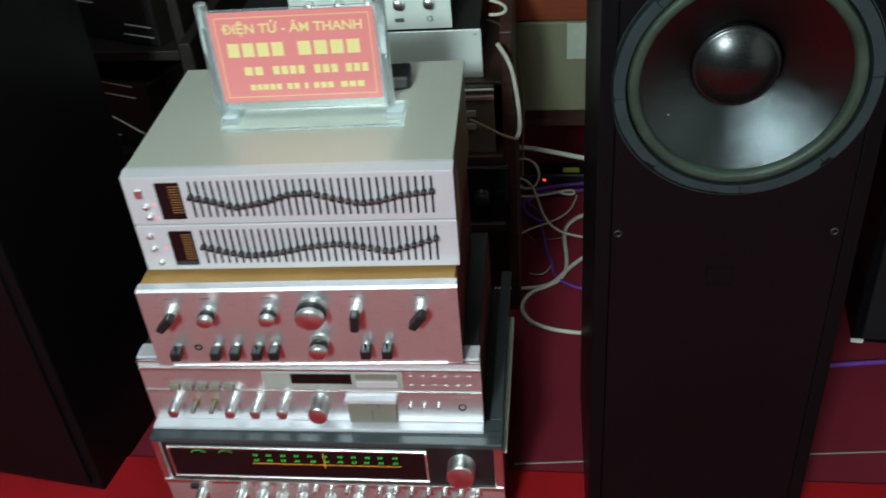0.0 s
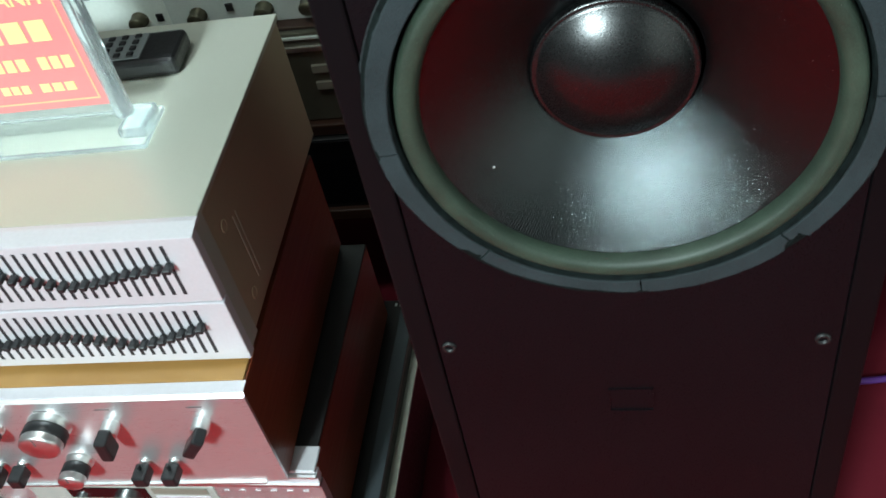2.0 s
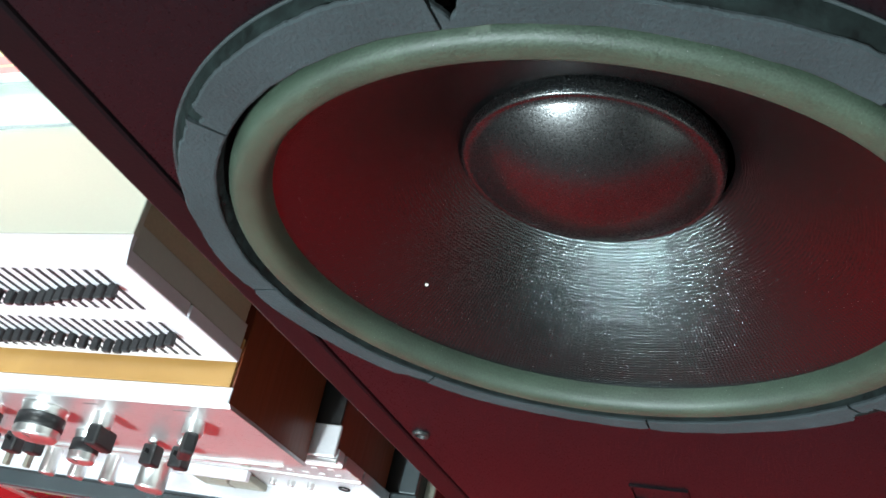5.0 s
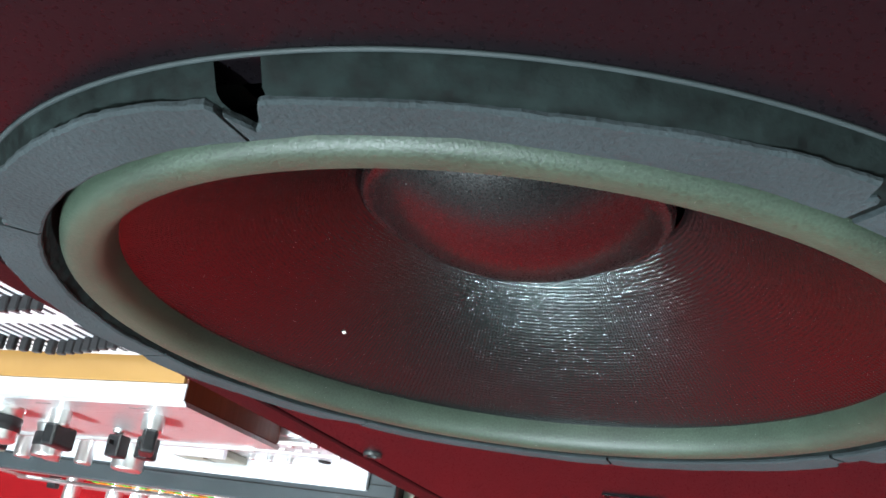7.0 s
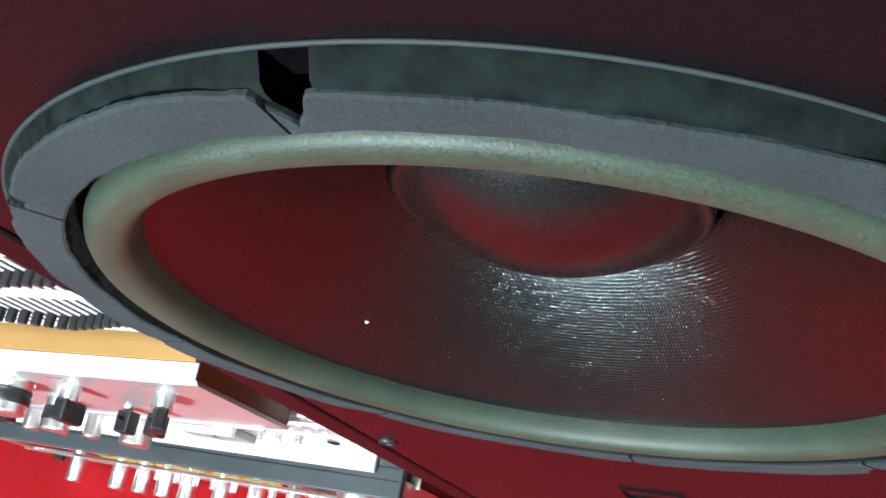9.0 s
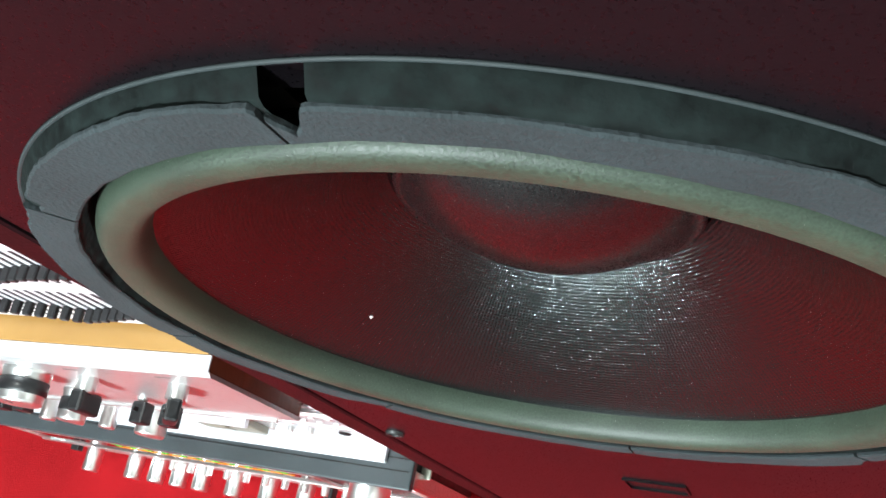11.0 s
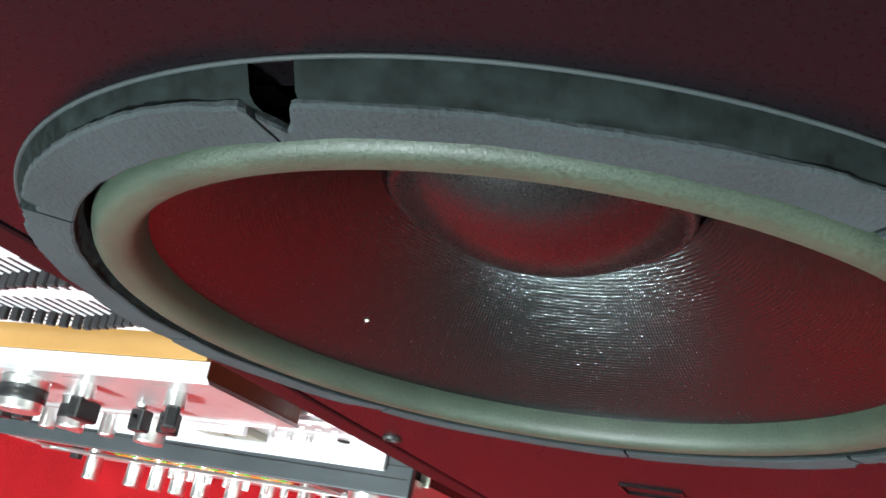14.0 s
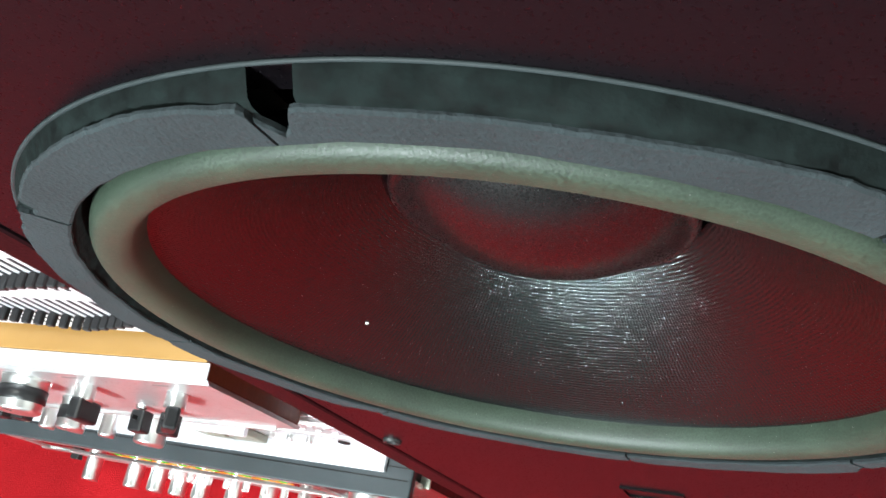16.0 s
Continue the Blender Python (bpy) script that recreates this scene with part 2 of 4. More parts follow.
def lathe(profile, segs=48, a0=0.0, a1=360.0, bm=None, wobble=0.0):
    """Turns (r, y) pairs about the y axis, from angle a0 to a1 in the xz plane."""
    b = bm or bmesh.new()
    full = abs(a1 - a0) > 359.9
    n = segs if full else segs + 1
    rows = []
    for i in range(n):
        a = radians(a0 + (a1 - a0) * i / segs)
        w = [1 + wobble * noise.noise((math.cos(a) * 9, math.sin(a) * 9, j * 3.1)) for j in range(len(profile))]
        rows.append([b.verts.new((r * w[j] * math.cos(a), y, r * w[j] * math.sin(a))) for j, (r, y) in enumerate(profile)])
    for i in range(segs):
        p, q = rows[i], rows[(i + 1) % n]
        for j in range(len(profile) - 1):
            b.faces.new((p[j], p[j + 1], q[j + 1], q[j]))
    if not full:
        for row in (rows[0], rows[-1]):
            if (Vector(row[0].co) - Vector(row[-1].co)).length < 1e-6:
                b.faces.new(row[:-1])
    bmesh.ops.remove_doubles(b, verts=b.verts, dist=1e-6)
    bmesh.ops.recalc_face_normals(b, faces=b.faces)
    return b


def tube(name, points, radius, material, parent=None, label="", category="", kind=""):
    cu = bpy.data.curves.new(name, "CURVE")
    cu.dimensions, cu.bevel_depth, cu.bevel_resolution = "3D", radius, 3
    sp = cu.splines.new("NURBS")
    sp.points.add(len(points) - 1)
    for p, c in zip(sp.points, points):
        p.co = (*c, 1)
    sp.use_endpoint_u, sp.order_u, sp.resolution_u = True, 4, 10
    tmp = bpy.data.objects.new(name, cu)
    me = bpy.data.meshes.new_from_object(tmp)
    bpy.data.objects.remove(tmp)
    for f in me.polygons:
        f.use_smooth = True
    me.materials.clear()
    me.materials.append(material)
    ob = new(name, me)
    ob.parent = parent
    return tagged(ob, label, category, "", kind)


def knob_mesh(r, depth, skirt=0.0):
    """A turned knob that stands out of the face towards -y."""
    p = [(0, -depth), (r * 0.86, -depth), (r * 0.97, -depth + 0.0012), (r, -depth + 0.003), (r, -0.003)]
    if skirt:
        p += [(r + skirt, -0.0025), (r + skirt, 0)]
    else:
        p += [(r, 0)]
    return lathe(p, 28)


def text(name, words, size, material, parent, at, squeeze=1.0):
    cu = bpy.data.curves.new(name, "FONT")
    cu.body, cu.size, cu.align_x, cu.align_y, cu.extrude = words, size, "CENTER", "CENTER", 0.0003
    cu.offset = 0.0003
    tmp = bpy.data.objects.new(name, cu)
    me = bpy.data.meshes.new_from_object(tmp)
    bpy.data.objects.remove(tmp)
    me.materials.clear()
    me.materials.append(material)
    ob = new(name, me)
    ob.parent, ob.matrix_basis = parent, at @ Matrix.Diagonal((squeeze, 1, 1, 1))
    return ob


# ---- room ----
def room():
    def slab(name, x0, x1, y0, y1, z0, z1, m, label, cat):
        tagged(part(name, box(x0, x1, y0, y1, z0, z1), m), label, cat, "", "structure")
    # front floor is out of view; its dark tone shapes the reflections
    slab("floor_front", -2.6, 2.4, -2.6, 0.30, FLOOR - 0.12, FLOOR - 0.001, DARK_FLOOR, "unseen dark floor before the carpet, added to darken reflections", "floor")
    slab("floor", -2.6, 2.4, 0.30, 2.3, FLOOR - 0.12, FLOOR, CARPET_DARK, "wine red carpeted shop floor, darker than the runner on it", "floor")
    # ceiling, south and west walls are unseen, added to set bounce and dark reflections
    slab("ceiling", -2.6, 2.4, -2.6, 2.3, 2.5, 2.62, CEIL, "unseen plain off-white ceiling over the shop", "ceiling")
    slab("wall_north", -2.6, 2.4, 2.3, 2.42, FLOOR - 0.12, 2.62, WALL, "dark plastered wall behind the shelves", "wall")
    slab("wall_south", -2.6, 2.4, -2.72, -2.6, FLOOR - 0.12, 2.62, WALL, "unseen dark plastered wall facing the shelves", "wall")
    slab("wall_west", -2.72, -2.6, -2.72, 2.42, FLOOR - 0.12, 2.62, WALL, "unseen dark plastered side wall of the shop", "wall")
    # out of view; pale so that it bounces light onto right-hand sides
    slab("wall_east", 2.4, 2.52, -2.72, 2.42, FLOOR - 0.12, 2.62, WALL_BOUNCE, "unseen pale side wall added to bounce light onto the gear", "wall")
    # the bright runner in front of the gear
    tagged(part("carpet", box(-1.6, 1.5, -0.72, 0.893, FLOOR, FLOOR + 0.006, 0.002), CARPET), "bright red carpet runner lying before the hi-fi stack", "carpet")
    # both fixtures are added out of view, as rod and socket only
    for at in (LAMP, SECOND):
        lamp = thing("ceiling_lamp", pose(*at), "unseen white globe lamp hung from the ceiling on a short rod", "lamp", "ceiling lamps")
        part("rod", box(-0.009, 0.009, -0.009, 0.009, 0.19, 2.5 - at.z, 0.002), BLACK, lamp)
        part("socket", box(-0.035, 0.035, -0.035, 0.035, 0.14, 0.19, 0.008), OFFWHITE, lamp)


room()


# ---- loudspeaker ----
WX, WZ, FACE = 0.2792, 0.6751, 0.7563


CONE_TILT = (28.5, 40.0)
# worn places of the gasket: from angle, to angle, depth; then the radius that is left, angle by angle
BITES = ((222.0, 228.3, 0.0034), (310.8, 318.0, 0.0066), (133.6, 136.4, 0.0050), (136.4, 142.5, 0.0012), (44.6, 48.6, 0.0062), (271.5, 275.0, 0.0015), (184.0, 187.5, 0.0015))
WORN = ((0, 40, 55, 65, 75, 85, 92, 105, 120, 135, 160, 200, 230, 262, 275, 290, 320, 360), (0.1408, 0.1420, 0.1412, 0.1392, 0.1384, 0.1390, 0.1404, 0.1430, 0.1424, 0.1416, 0.1410, 0.1412, 0.1386, 0.1378, 0.1398, 0.1412, 0.1408, 0.1408))


def ring_piece(r0, y0, y1, a0, a1, segs):
    """A flat foam strip bent round the flange, frayed along its outer edge, with pieces bitten out of it."""
    b = bmesh.new()
    rows = []
    for i in range(segs + 1):
        d = a0 + (a1 - a0) * i / segs
        a = radians(d)
        c, s = math.cos(a), math.sin(a)
        out = float(np.interp(d % 360, *WORN)) + 0.0005 * noise.noise((c * 14, s * 14, 2.0)) + 0.0004 * noise.noise((c * 60, s * 60, 5.0))
        for b0, b1, deep in BITES:
            if b0 < d % 360 < b1:
                out -= deep * min(1, 4 * (d % 360 - b0) / (b1 - b0), 9 * (b1 - d % 360) / (b1 - b0)) * (0.8 + 0.4 * noise.noise((d * 0.9, 3.0, 1.0)))
        out -= max(0, 0.0110 * (1 - abs(d % 360 - 92.9) / 2.1)) * (0.85 + 0.3 * noise.noise((d * 3, 1, 1)))
        inn = r0 + 0.0003 * noise.noise((c * 20, s * 20, 9.0))
        lift = 0.0005 * noise.noise((c * 6, s * 6, 7.0))
        prof = [(inn, y0), (inn, y1 + lift + 0.0005), (inn + 0.0007, y1 + lift), (out - 0.0007, y1 + lift), (out, y1 + lift + 0.0006), (out, y0)]
        rows.append([b.verts.new((r * c, y, r * s)) for r, y in prof])
    for p, q in zip(rows, rows[1:]):
        for n in range(5):
            b.faces.new((p[n], p[n + 1], q[n + 1], q[n]))
    b.faces.new(rows[0]), b.faces.new(rows[-1][::-1])
    bmesh.ops.recalc_face_normals(b, faces=b.faces)
    return b


def loudspeaker():
    sp = thing("floor_loudspeaker", pose(WX, FACE, FLOOR, 0, 0, 1.54), "tall black floor loudspeaker with a large worn woofer", "loudspeaker")
    half, top = 0.1555, 1.14
    wz = WZ - FLOOR
    # cabinet: shell with a narrow rim round the baffle
    b = bmesh.new()
    box(-half, -half + 0.019, 0.0, 0.34, 0.0, top, 0.002, b)
    box(half - 0.019, half, 0.0, 0.34, 0.0, top, 0.002, b)
    box(-half + 0.019, half - 0.019, 0.0, 0.34, top - 0.019, top, 0.002, b)
    box(-half + 0.019, half - 0.019, 0.0, 0.34, 0.0, 0.019, 0.002, b)
    box(-half + 0.019, half - 0.019, 0.322, 0.34, 0.019, top - 0.019, 0, b)
    part("cabinet", b, CABINET, sp, "charcoal vinyl-covered cabinet shell")
    # baffle with the round opening cut through
    b = bmesh.new()
    w, z0, z1, rad, n = half - 0.0199, 0.021, top - 0.021, 0.1428, 96
    inner, outer = [], []
    for i in range(n):
        a = 2 * math.pi * i / n
        c, s = math.cos(a), math.sin(a)
        inner.append((rad * c, wz + rad * s))
        k = 1 / max(abs(c), abs(s))
        outer.append((w * c * k, wz + w * s * k))
    for y in (0.001, 0.02):
        vi = [b.verts.new((x, y, z)) for x, z in inner]
        vo = [b.verts.new((x, y, z)) for x, z in outer]
        for i in range(n):
            j = (i + 1) % n
            b.faces.new((vi[i], vi[j], vo[j], vo[i]))
        for za, zb in ((z0, wz - w), (wz + w, z1)):
            q = [b.verts.new(c) for c in ((-w, y, za), (w, y, za), (w, y, zb), (-w, y, zb))]
            b.faces.new(q)
    bmesh.ops.recalc_face_normals(b, faces=b.faces)
    part("baffle", b, BAFFLE, sp, "satin black front baffle")
    # woofer
    wo = part("woofer", lathe([(0.1225, 0.012), (0.1290, 0.012), (0.1295, 0.001), (0.1442, 0.001), (0.1440, 0.0004), (0.1414, -0.0040), (0.1396, -0.0048), (0.1282, -0.0048), (0.1278, 0.0065), (0.1225, 0.0075)], 200, 94.0, 450.3), FRAME_DARK, sp, "dark steel woofer flange", pose(0.0008, 0, wz), True)
    part("flange_rim", lathe([(0.1438, 0.0012), (0.1450, 0.0009), (0.1449, 0.0004), (0.1444, 0.0002), (0.1437, 0.0006)], 160), RIM, wo, "thin grey metal rim", None, True)
    cuts = [(46.5, 1.2), (94.5, 0.35), (136.3, 0.5), (186, 0.4), (228.2, 0.5), (273, 0.4), (314, 0.6), (362, 0.5)]
    for i, (a, g) in enumerate(cuts):
        a2, g2 = cuts[(i + 1) % 8]
        a2 += 360 if i == 7 else 0
        part("gasket_segment", ring_piece(0.1284, -0.0046, -0.0060, a + g / 2, a2 - g2 / 2, 110), FOAM, wo, "" if i else "grey crumbling foam gasket piece")
    roll = []
    for q in range(0, 181, 9):
        c, n = math.cos(radians(q)), math.sin(radians(q))
        roll.append((0.1188 + 0.0071 * math.copysign(abs(c) ** 0.72, c), 0.0050 - 0.0108 * n ** 0.8 - 0.0008 * c))
    part("surround", lathe(roll, 160), RUBBER, wo, "aged olive-grey rolled surround", None, True)
    cone, y, r = [(0.1117, 0.0036)], 0.0036, 0.1117
    for i in range(21):
        y += 0.00302 * math.tan(radians(CONE_TILT[0] + (CONE_TILT[1] - CONE_TILT[0]) * i / 20))
        r -= 0.00302
        cone.append((r, y))
    part("cone", lathe(cone, 160), CONE, wo, "glossy black woven cone with lint and painted thread glints", None, True)
    dome = [(0.0491, y + 0.0010), (0.0486, y - 0.0048), (0.0481, y - 0.0060), (0.0474, y - 0.0066), (0.0464, y - 0.0064)]
    dome += [(0.0735 * math.sin(radians(t)), y - 0.0064 - 0.0735 * (math.cos(radians(t)) - math.cos(radians(38.5)))) for t in np.linspace(38.5, 0, 22)]
    part("dust_cap", lathe(dome, 96), DOME, wo, "shiny black domed dust cap", pose(-0.0032, 0.0006, -0.0016), True)
    part("lint_speck", lathe([(0, -0.0008), (0.0009, 0), (0, 0.0008)], 8), plain("lint", (0.85, 0.85, 0.8), 0.7), wo, "white speck of lint", pose(-0.0776, 0.0162, -0.0458))
    # grille sockets and badge recess
    cup = lathe([(0.0, 0.003), (0.0028, 0.003), (0.0030, -0.0006), (0.0048, -0.0009), (0.0053, 0.001)], 20)
    cup = part("grille_socket", cup, SOCKET, sp, "dark metal grille socket", pose(-0.1282, 0, 0.4762 - FLOOR), True)
    like(cup, pose(0.1252, 0, 0.4762 - FLOOR))
    like(cup, pose(-0.1285, 0, 1.06))
    like(cup, pose(0.1275, 0, 1.06))
    b = bmesh.new()
    for x0, x1, za, zb in ((-0.0165, 0.0165, 0.0125, 0.0135), (-0.0165, 0.0165, -0.0135, -0.0125), (-0.0165, -0.0155, -0.0125, 0.0125), (0.0155, 0.0165, -0.0125, 0.0125)):
        box(x0, x1, -0.0003, 0.0012, za, zb, 0, b)
    part("badge_outline", b, BAFFLE, sp, "faint rectangular outline of a missing badge", pose(-0.0018, 0, 0.4102 - FLOOR))


loudspeaker()


# ---- hi-fi stack ----
CURVES = (((0, 0.08, 0.18, 0.3, 0.42, 0.5, 0.6, 0.7, 0.78, 0.88, 1), (0.25, 0.02, -0.42, -0.15, 0.33, 0.36, 0.0, -0.32, -0.22, 0.12, 0.3)),
          ((0, 0.1, 0.2, 0.32, 0.45, 0.58, 0.68, 0.8, 0.88, 1), (0.12, -0.25, -0.5, -0.35, 0.0, 0.18, -0.02, -0.38, -0.1, 0.42)))


def equaliser():
    eq = thing("graphic_equaliser", pose(-0.276, 0.815, 0.370, 0, 0, 2.3) @ Matrix.Diagonal((1.023, 0.94, 1.07, 1)), "silver graphic equaliser with two rows of sliders", "equaliser")
    W, H, D = 0.432, 0.145, 0.335
    h = W / 2
    part("case", box(-h + 0.003, h - 0.003, 0.012, D, 0.004, H - 0.003, 0.002), GREY_SIDE, eq, "dark grey steel case sides")
    part("face_block", box(-h + 0.0015, h - 0.0015, 0.0125, 0.034, 0.003, H - 0.002, 0.001), ALU_SIDE, eq, "dull grey metal block behind the face")
    for y in (0.080, 0.088):
        part("side_groove", box(h - 0.0036, h - 0.0024, y, y + 0.0012, 0.028, 0.098), ALU_SIDE, eq, "shallow pressed groove" if y < 0.085 else "")
    part("lid", box(-h + 0.001, h - 0.001, 0.0225, D + 0.002, H - 0.003, H + 0.0028, 0.001), GREY_TOP, eq, "pale grey painted steel lid")
    b = bmesh.new()
    prof = [(0.0, H - 0.0005), (0.0, H - 0.0002), (0.017, H + 0.003), (0.022, H + 0.003), (0.022, H - 0.0005)]
    lf, rt = [b.verts.new((-h, y, z)) for y, z in prof], [b.verts.new((h, y, z)) for y, z in prof]
    b.faces.new(lf), b.faces.new(rt[::-1])
    for i in range(len(prof)):
        j = (i + 1) % len(prof)
        b.faces.new((lf[i], rt[i], rt[j], lf[j]))
    bmesh.ops.recalc_face_normals(b, faces=b.faces)
    part("top_chamfer", b, ALU_SATIN, eq, "bright sloping top edge of the face")
    hole = part("vent_screw", lathe([(0, -0.0002), (0.0050, -0.0002), (0.0058, -0.0006), (0.0062, 0)], 18), GREY_SIDE, eq, "shallow recessed screw", pose(h - 0.003, 0.06, 0.105, 0, 0, 90))
    like(hole, pose(h - 0.003, 0.06, 0.026, 0, 0, 90))
    slot = None
    for k, zb in ((0, 0.0745), (1, 0.002)):
        face = part("face_panel", box(-h, h, 0.0, 0.012, zb, zb + 0.0705, 0.0012), ALU_SATIN, eq, "satin silver face panel", pose(0, 0, 0))
        # meter window with amber marks
        x0, x1 = -h + W * 0.100, -h + W * 0.176
        part("meter_window", box(x0, x1, -0.0012, 0.002, zb + 0.008, zb + 0.062, 0.0005), GLASS_BLACK, face, "dark level meter window")
        b = bmesh.new()
        for i in range(11):
            z = zb + 0.018 + i * 0.0038
            box(x0 + 0.017, x1 - 0.002, -0.0017, -0.001, z, z + 0.0012, 0, b)
        part("meter_scale", b, AMBER_BAR, face, "amber meter scale marks")
        # bands
        for i in range(33):
            u = i / 32
            x = -h + W * (0.206 + 0.728 * u)
            if slot is None:
                slot = part("slider_slot", box(-0.0016, 0.0016, -0.0004, 0.001, -0.0265, 0.0265), SLOT, face, "black slider slot", pose(x, 0, zb + 0.0365))
                cb = box(-0.0033, 0.0033, -0.0112, -0.0002, -0.0024, 0.0024, 0.0008, None, 1)
                cap = part("slider_cap", cb, BLACK, face, "black slider cap", pose(x, 0, zb + 0.0365))
            else:
                o = like(slot, pose(x, 0, zb + 0.0365))
                o.parent = face
                o = like(cap, pose(x, 0, zb + 0.0365))
                o.parent = face
            curve = float(np.interp(u, *CURVES[k]))
            (cap if i == 0 and k == 0 else o).location.z = zb + 0.0365 + 0.024 * curve
        # buttons and lights
        rows = ((0.046, 0.047), (0.058, 0.028), (0.062, 0.013)) if k == 0 else ((0.042, 0.056), (0.044, 0.036), (0.055, 0.014))
        for j, (u, z) in enumerate(rows):
            if k == 0 and j == 0:
                part("power_button", box(-0.005, 0.005, -0.004, 0, -0.006, 0.006, 0.001), CHROME, face, "square power button", pose(-h + W * u, 0, zb + z))
            else:
                part("small_knob", knob_mesh(0.0034, 0.007), CHROME, face, "", pose(-h + W * u, 0, zb + z), True)
        for u, z in (((0.083, 0.030), (0.083, 0.010)) if k == 0 else ((0.078, 0.035),)):
            part("indicator_light", lathe([(0, -0.001), (0.0022, -0.0005), (0.0024, 0)], 12), PINK_LED, face, "lit pink indicator", pose(-h + W * u, 0, zb + z))
    for x in (-h + 0.05, h - 0.05):
        for y in (0.05, D - 0.05):
            part("foot", lathe([(0, 0), (0.012, 0), (0.012, 0.006), (0, 0.006)], 16), BLACK, eq, "", pose(x, y, 0.006, 90))


def amplifier():
    am = thing("integrated_amplifier", pose(-0.2815, 0.780, 0.217, 0, 0, 2.7) @ Matrix.Diagonal((1.049, 0.95, 0.9125, 1)), "vintage silver amplifier in a walnut case under the equaliser", "amplifier")
    W, H, D = 0.428, 0.160, 0.345
    h = W / 2
    part("case", box(-h + 0.001, h - 0.001, 0.0038, D, 0.004, H - 0.001, 0.0012), WOOD, am, "reddish walnut veneer case")
    part("case_front_edge", box(-h + 0.003, h - 0.003, 0.0170, 0.060, H - 0.004, H + 0.0022, 0.0006), WOOD_EDGE, am, "honey-coloured raw wood edge")
    # face with bevelled top lip
    b = bmesh.new()
    prof = [(0.0, 0.006), (0.0, H - 0.004), (0.0032, H - 0.0005), (0.0036, H - 0.0005), (0.0036, 0.002), (0.003, 0.002)]
    l = [b.verts.new((-h, y, z)) for y, z in prof]
    r = [b.verts.new((h, y, z)) for y, z in prof]
    b.faces.new(l), b.faces.new(r[::-1])
    for i in range(len(prof)):
        j = (i + 1) % len(prof)
        b.faces.new((l[i], r[i], r[j], l[j]))
    bmesh.ops.recalc_face_normals(b, faces=b.faces)
    face = part("face_panel", b, ALU, am, "brushed aluminium face mirroring the red carpet")
    part("top_lip", box(-h + 0.0002, h - 0.0002, 0.0030, 0.0166, H - 0.0006, H + 0.0014, 0.0005), ALU_SATIN, am, "bright satin top edge of the face")
    part("lower_trim", box(-h + 0.02, h - 0.02, -0.003, 0.001, 0.004, 0.007, 0.0006), CHROME, am)

    def at(u, v):
        return pose(-h + W * u, 0, H * (1 - v))

    def round_knob(u, v, r, d):
        k = part("round_knob", knob_mesh(r, d, 0.001), CHROME, face, "silver turned knob with a black band", at(u, v), True)
        part("grip_band", lathe([(r * 0.99, -d * 0.70), (r * 1.05, -d * 0.68), (r * 1.05, -d * 0.30), (r * 0.99, -d * 0.28)], 28), BLACK, k, "black ribbed grip band", None, True)
        part("pointer_line", box(-0.0006, 0.0006, -d - 0.0004, -d + 0.0005, r * 0.3, r * 0.85), MARK, k)

    def pointer(u, v, turn):
        k = part("selector_knob", knob_mesh(0.0085, 0.014), CHROME, face, "silver selector with a black pointer flag", at(u, v) @ pose(0, 0, 0, 0, turn, 0), True)
        part("pointer_flag", box(-0.0058, 0.0058, -0.031, -0.012, -0.021, 0.010, 0.0025), BLACK, k, "black pointer flag")

    def lever(u, v, tall):
        k = part("lever_switch", lathe([(0, -0.0035), (0.0045, -0.003), (0.0055, 0)], 14), CHROME, face, "silver lever switch with a black tip", at(u, v), True)
        part("lever_tip", box(-0.0068, 0.0068, -0.024, -0.004, -0.012, 0.004, 0.002), BLACK, k, "black flat lever tip")
        if tall:
            part("lever_stem", box(-0.0012, 0.0012, -0.014, -0.010, 0.002, 0.011, 0.0005), BLACK, k)
    pointer(0.098, 0.26, 40)
    round_knob(0.215, 0.27, 0.0105, 0.026)
    round_knob(0.410, 0.27, 0.0105, 0.026)
    round_knob(0.548, 0.24, 0.0195, 0.030)
    pointer(0.685, 0.26, 4)
    pointer(0.885, 0.26, 34)
    for u, tall in ((0.085, True), (0.215, False), (0.278, False), (0.350, True), (0.405, False), (0.700, True), (0.768, True)):
        lever(u, 0.70, tall)
    round_knob(0.553, 0.66, 0.0125, 0.030)
    part("phone_jack", lathe([(0, 0.002), (0.003, 0.002), (0.0032, -0.001), (0.0055, -0.0015), (0.006, 0)], 18), BLACK, face, "", at(0.15, 0.72), True)
    for u in (0.098, 0.215, 0.41, 0.548, 0.685, 0.885):
        part("label_bar", box(-0.007, 0.007, -0.0003, 0.0003, -0.0008, 0.0008), MARK, face, "", at(u, 0.105))
    for x in (-h + 0.05, h - 0.05):
        for y in (0.05, D - 0.05):
            part("foot", lathe([(0, 0), (0.013, 0), (0.013, 0.01), (0, 0.01)], 16), BLACK, am, "", pose(x, y, 0.008, 90))


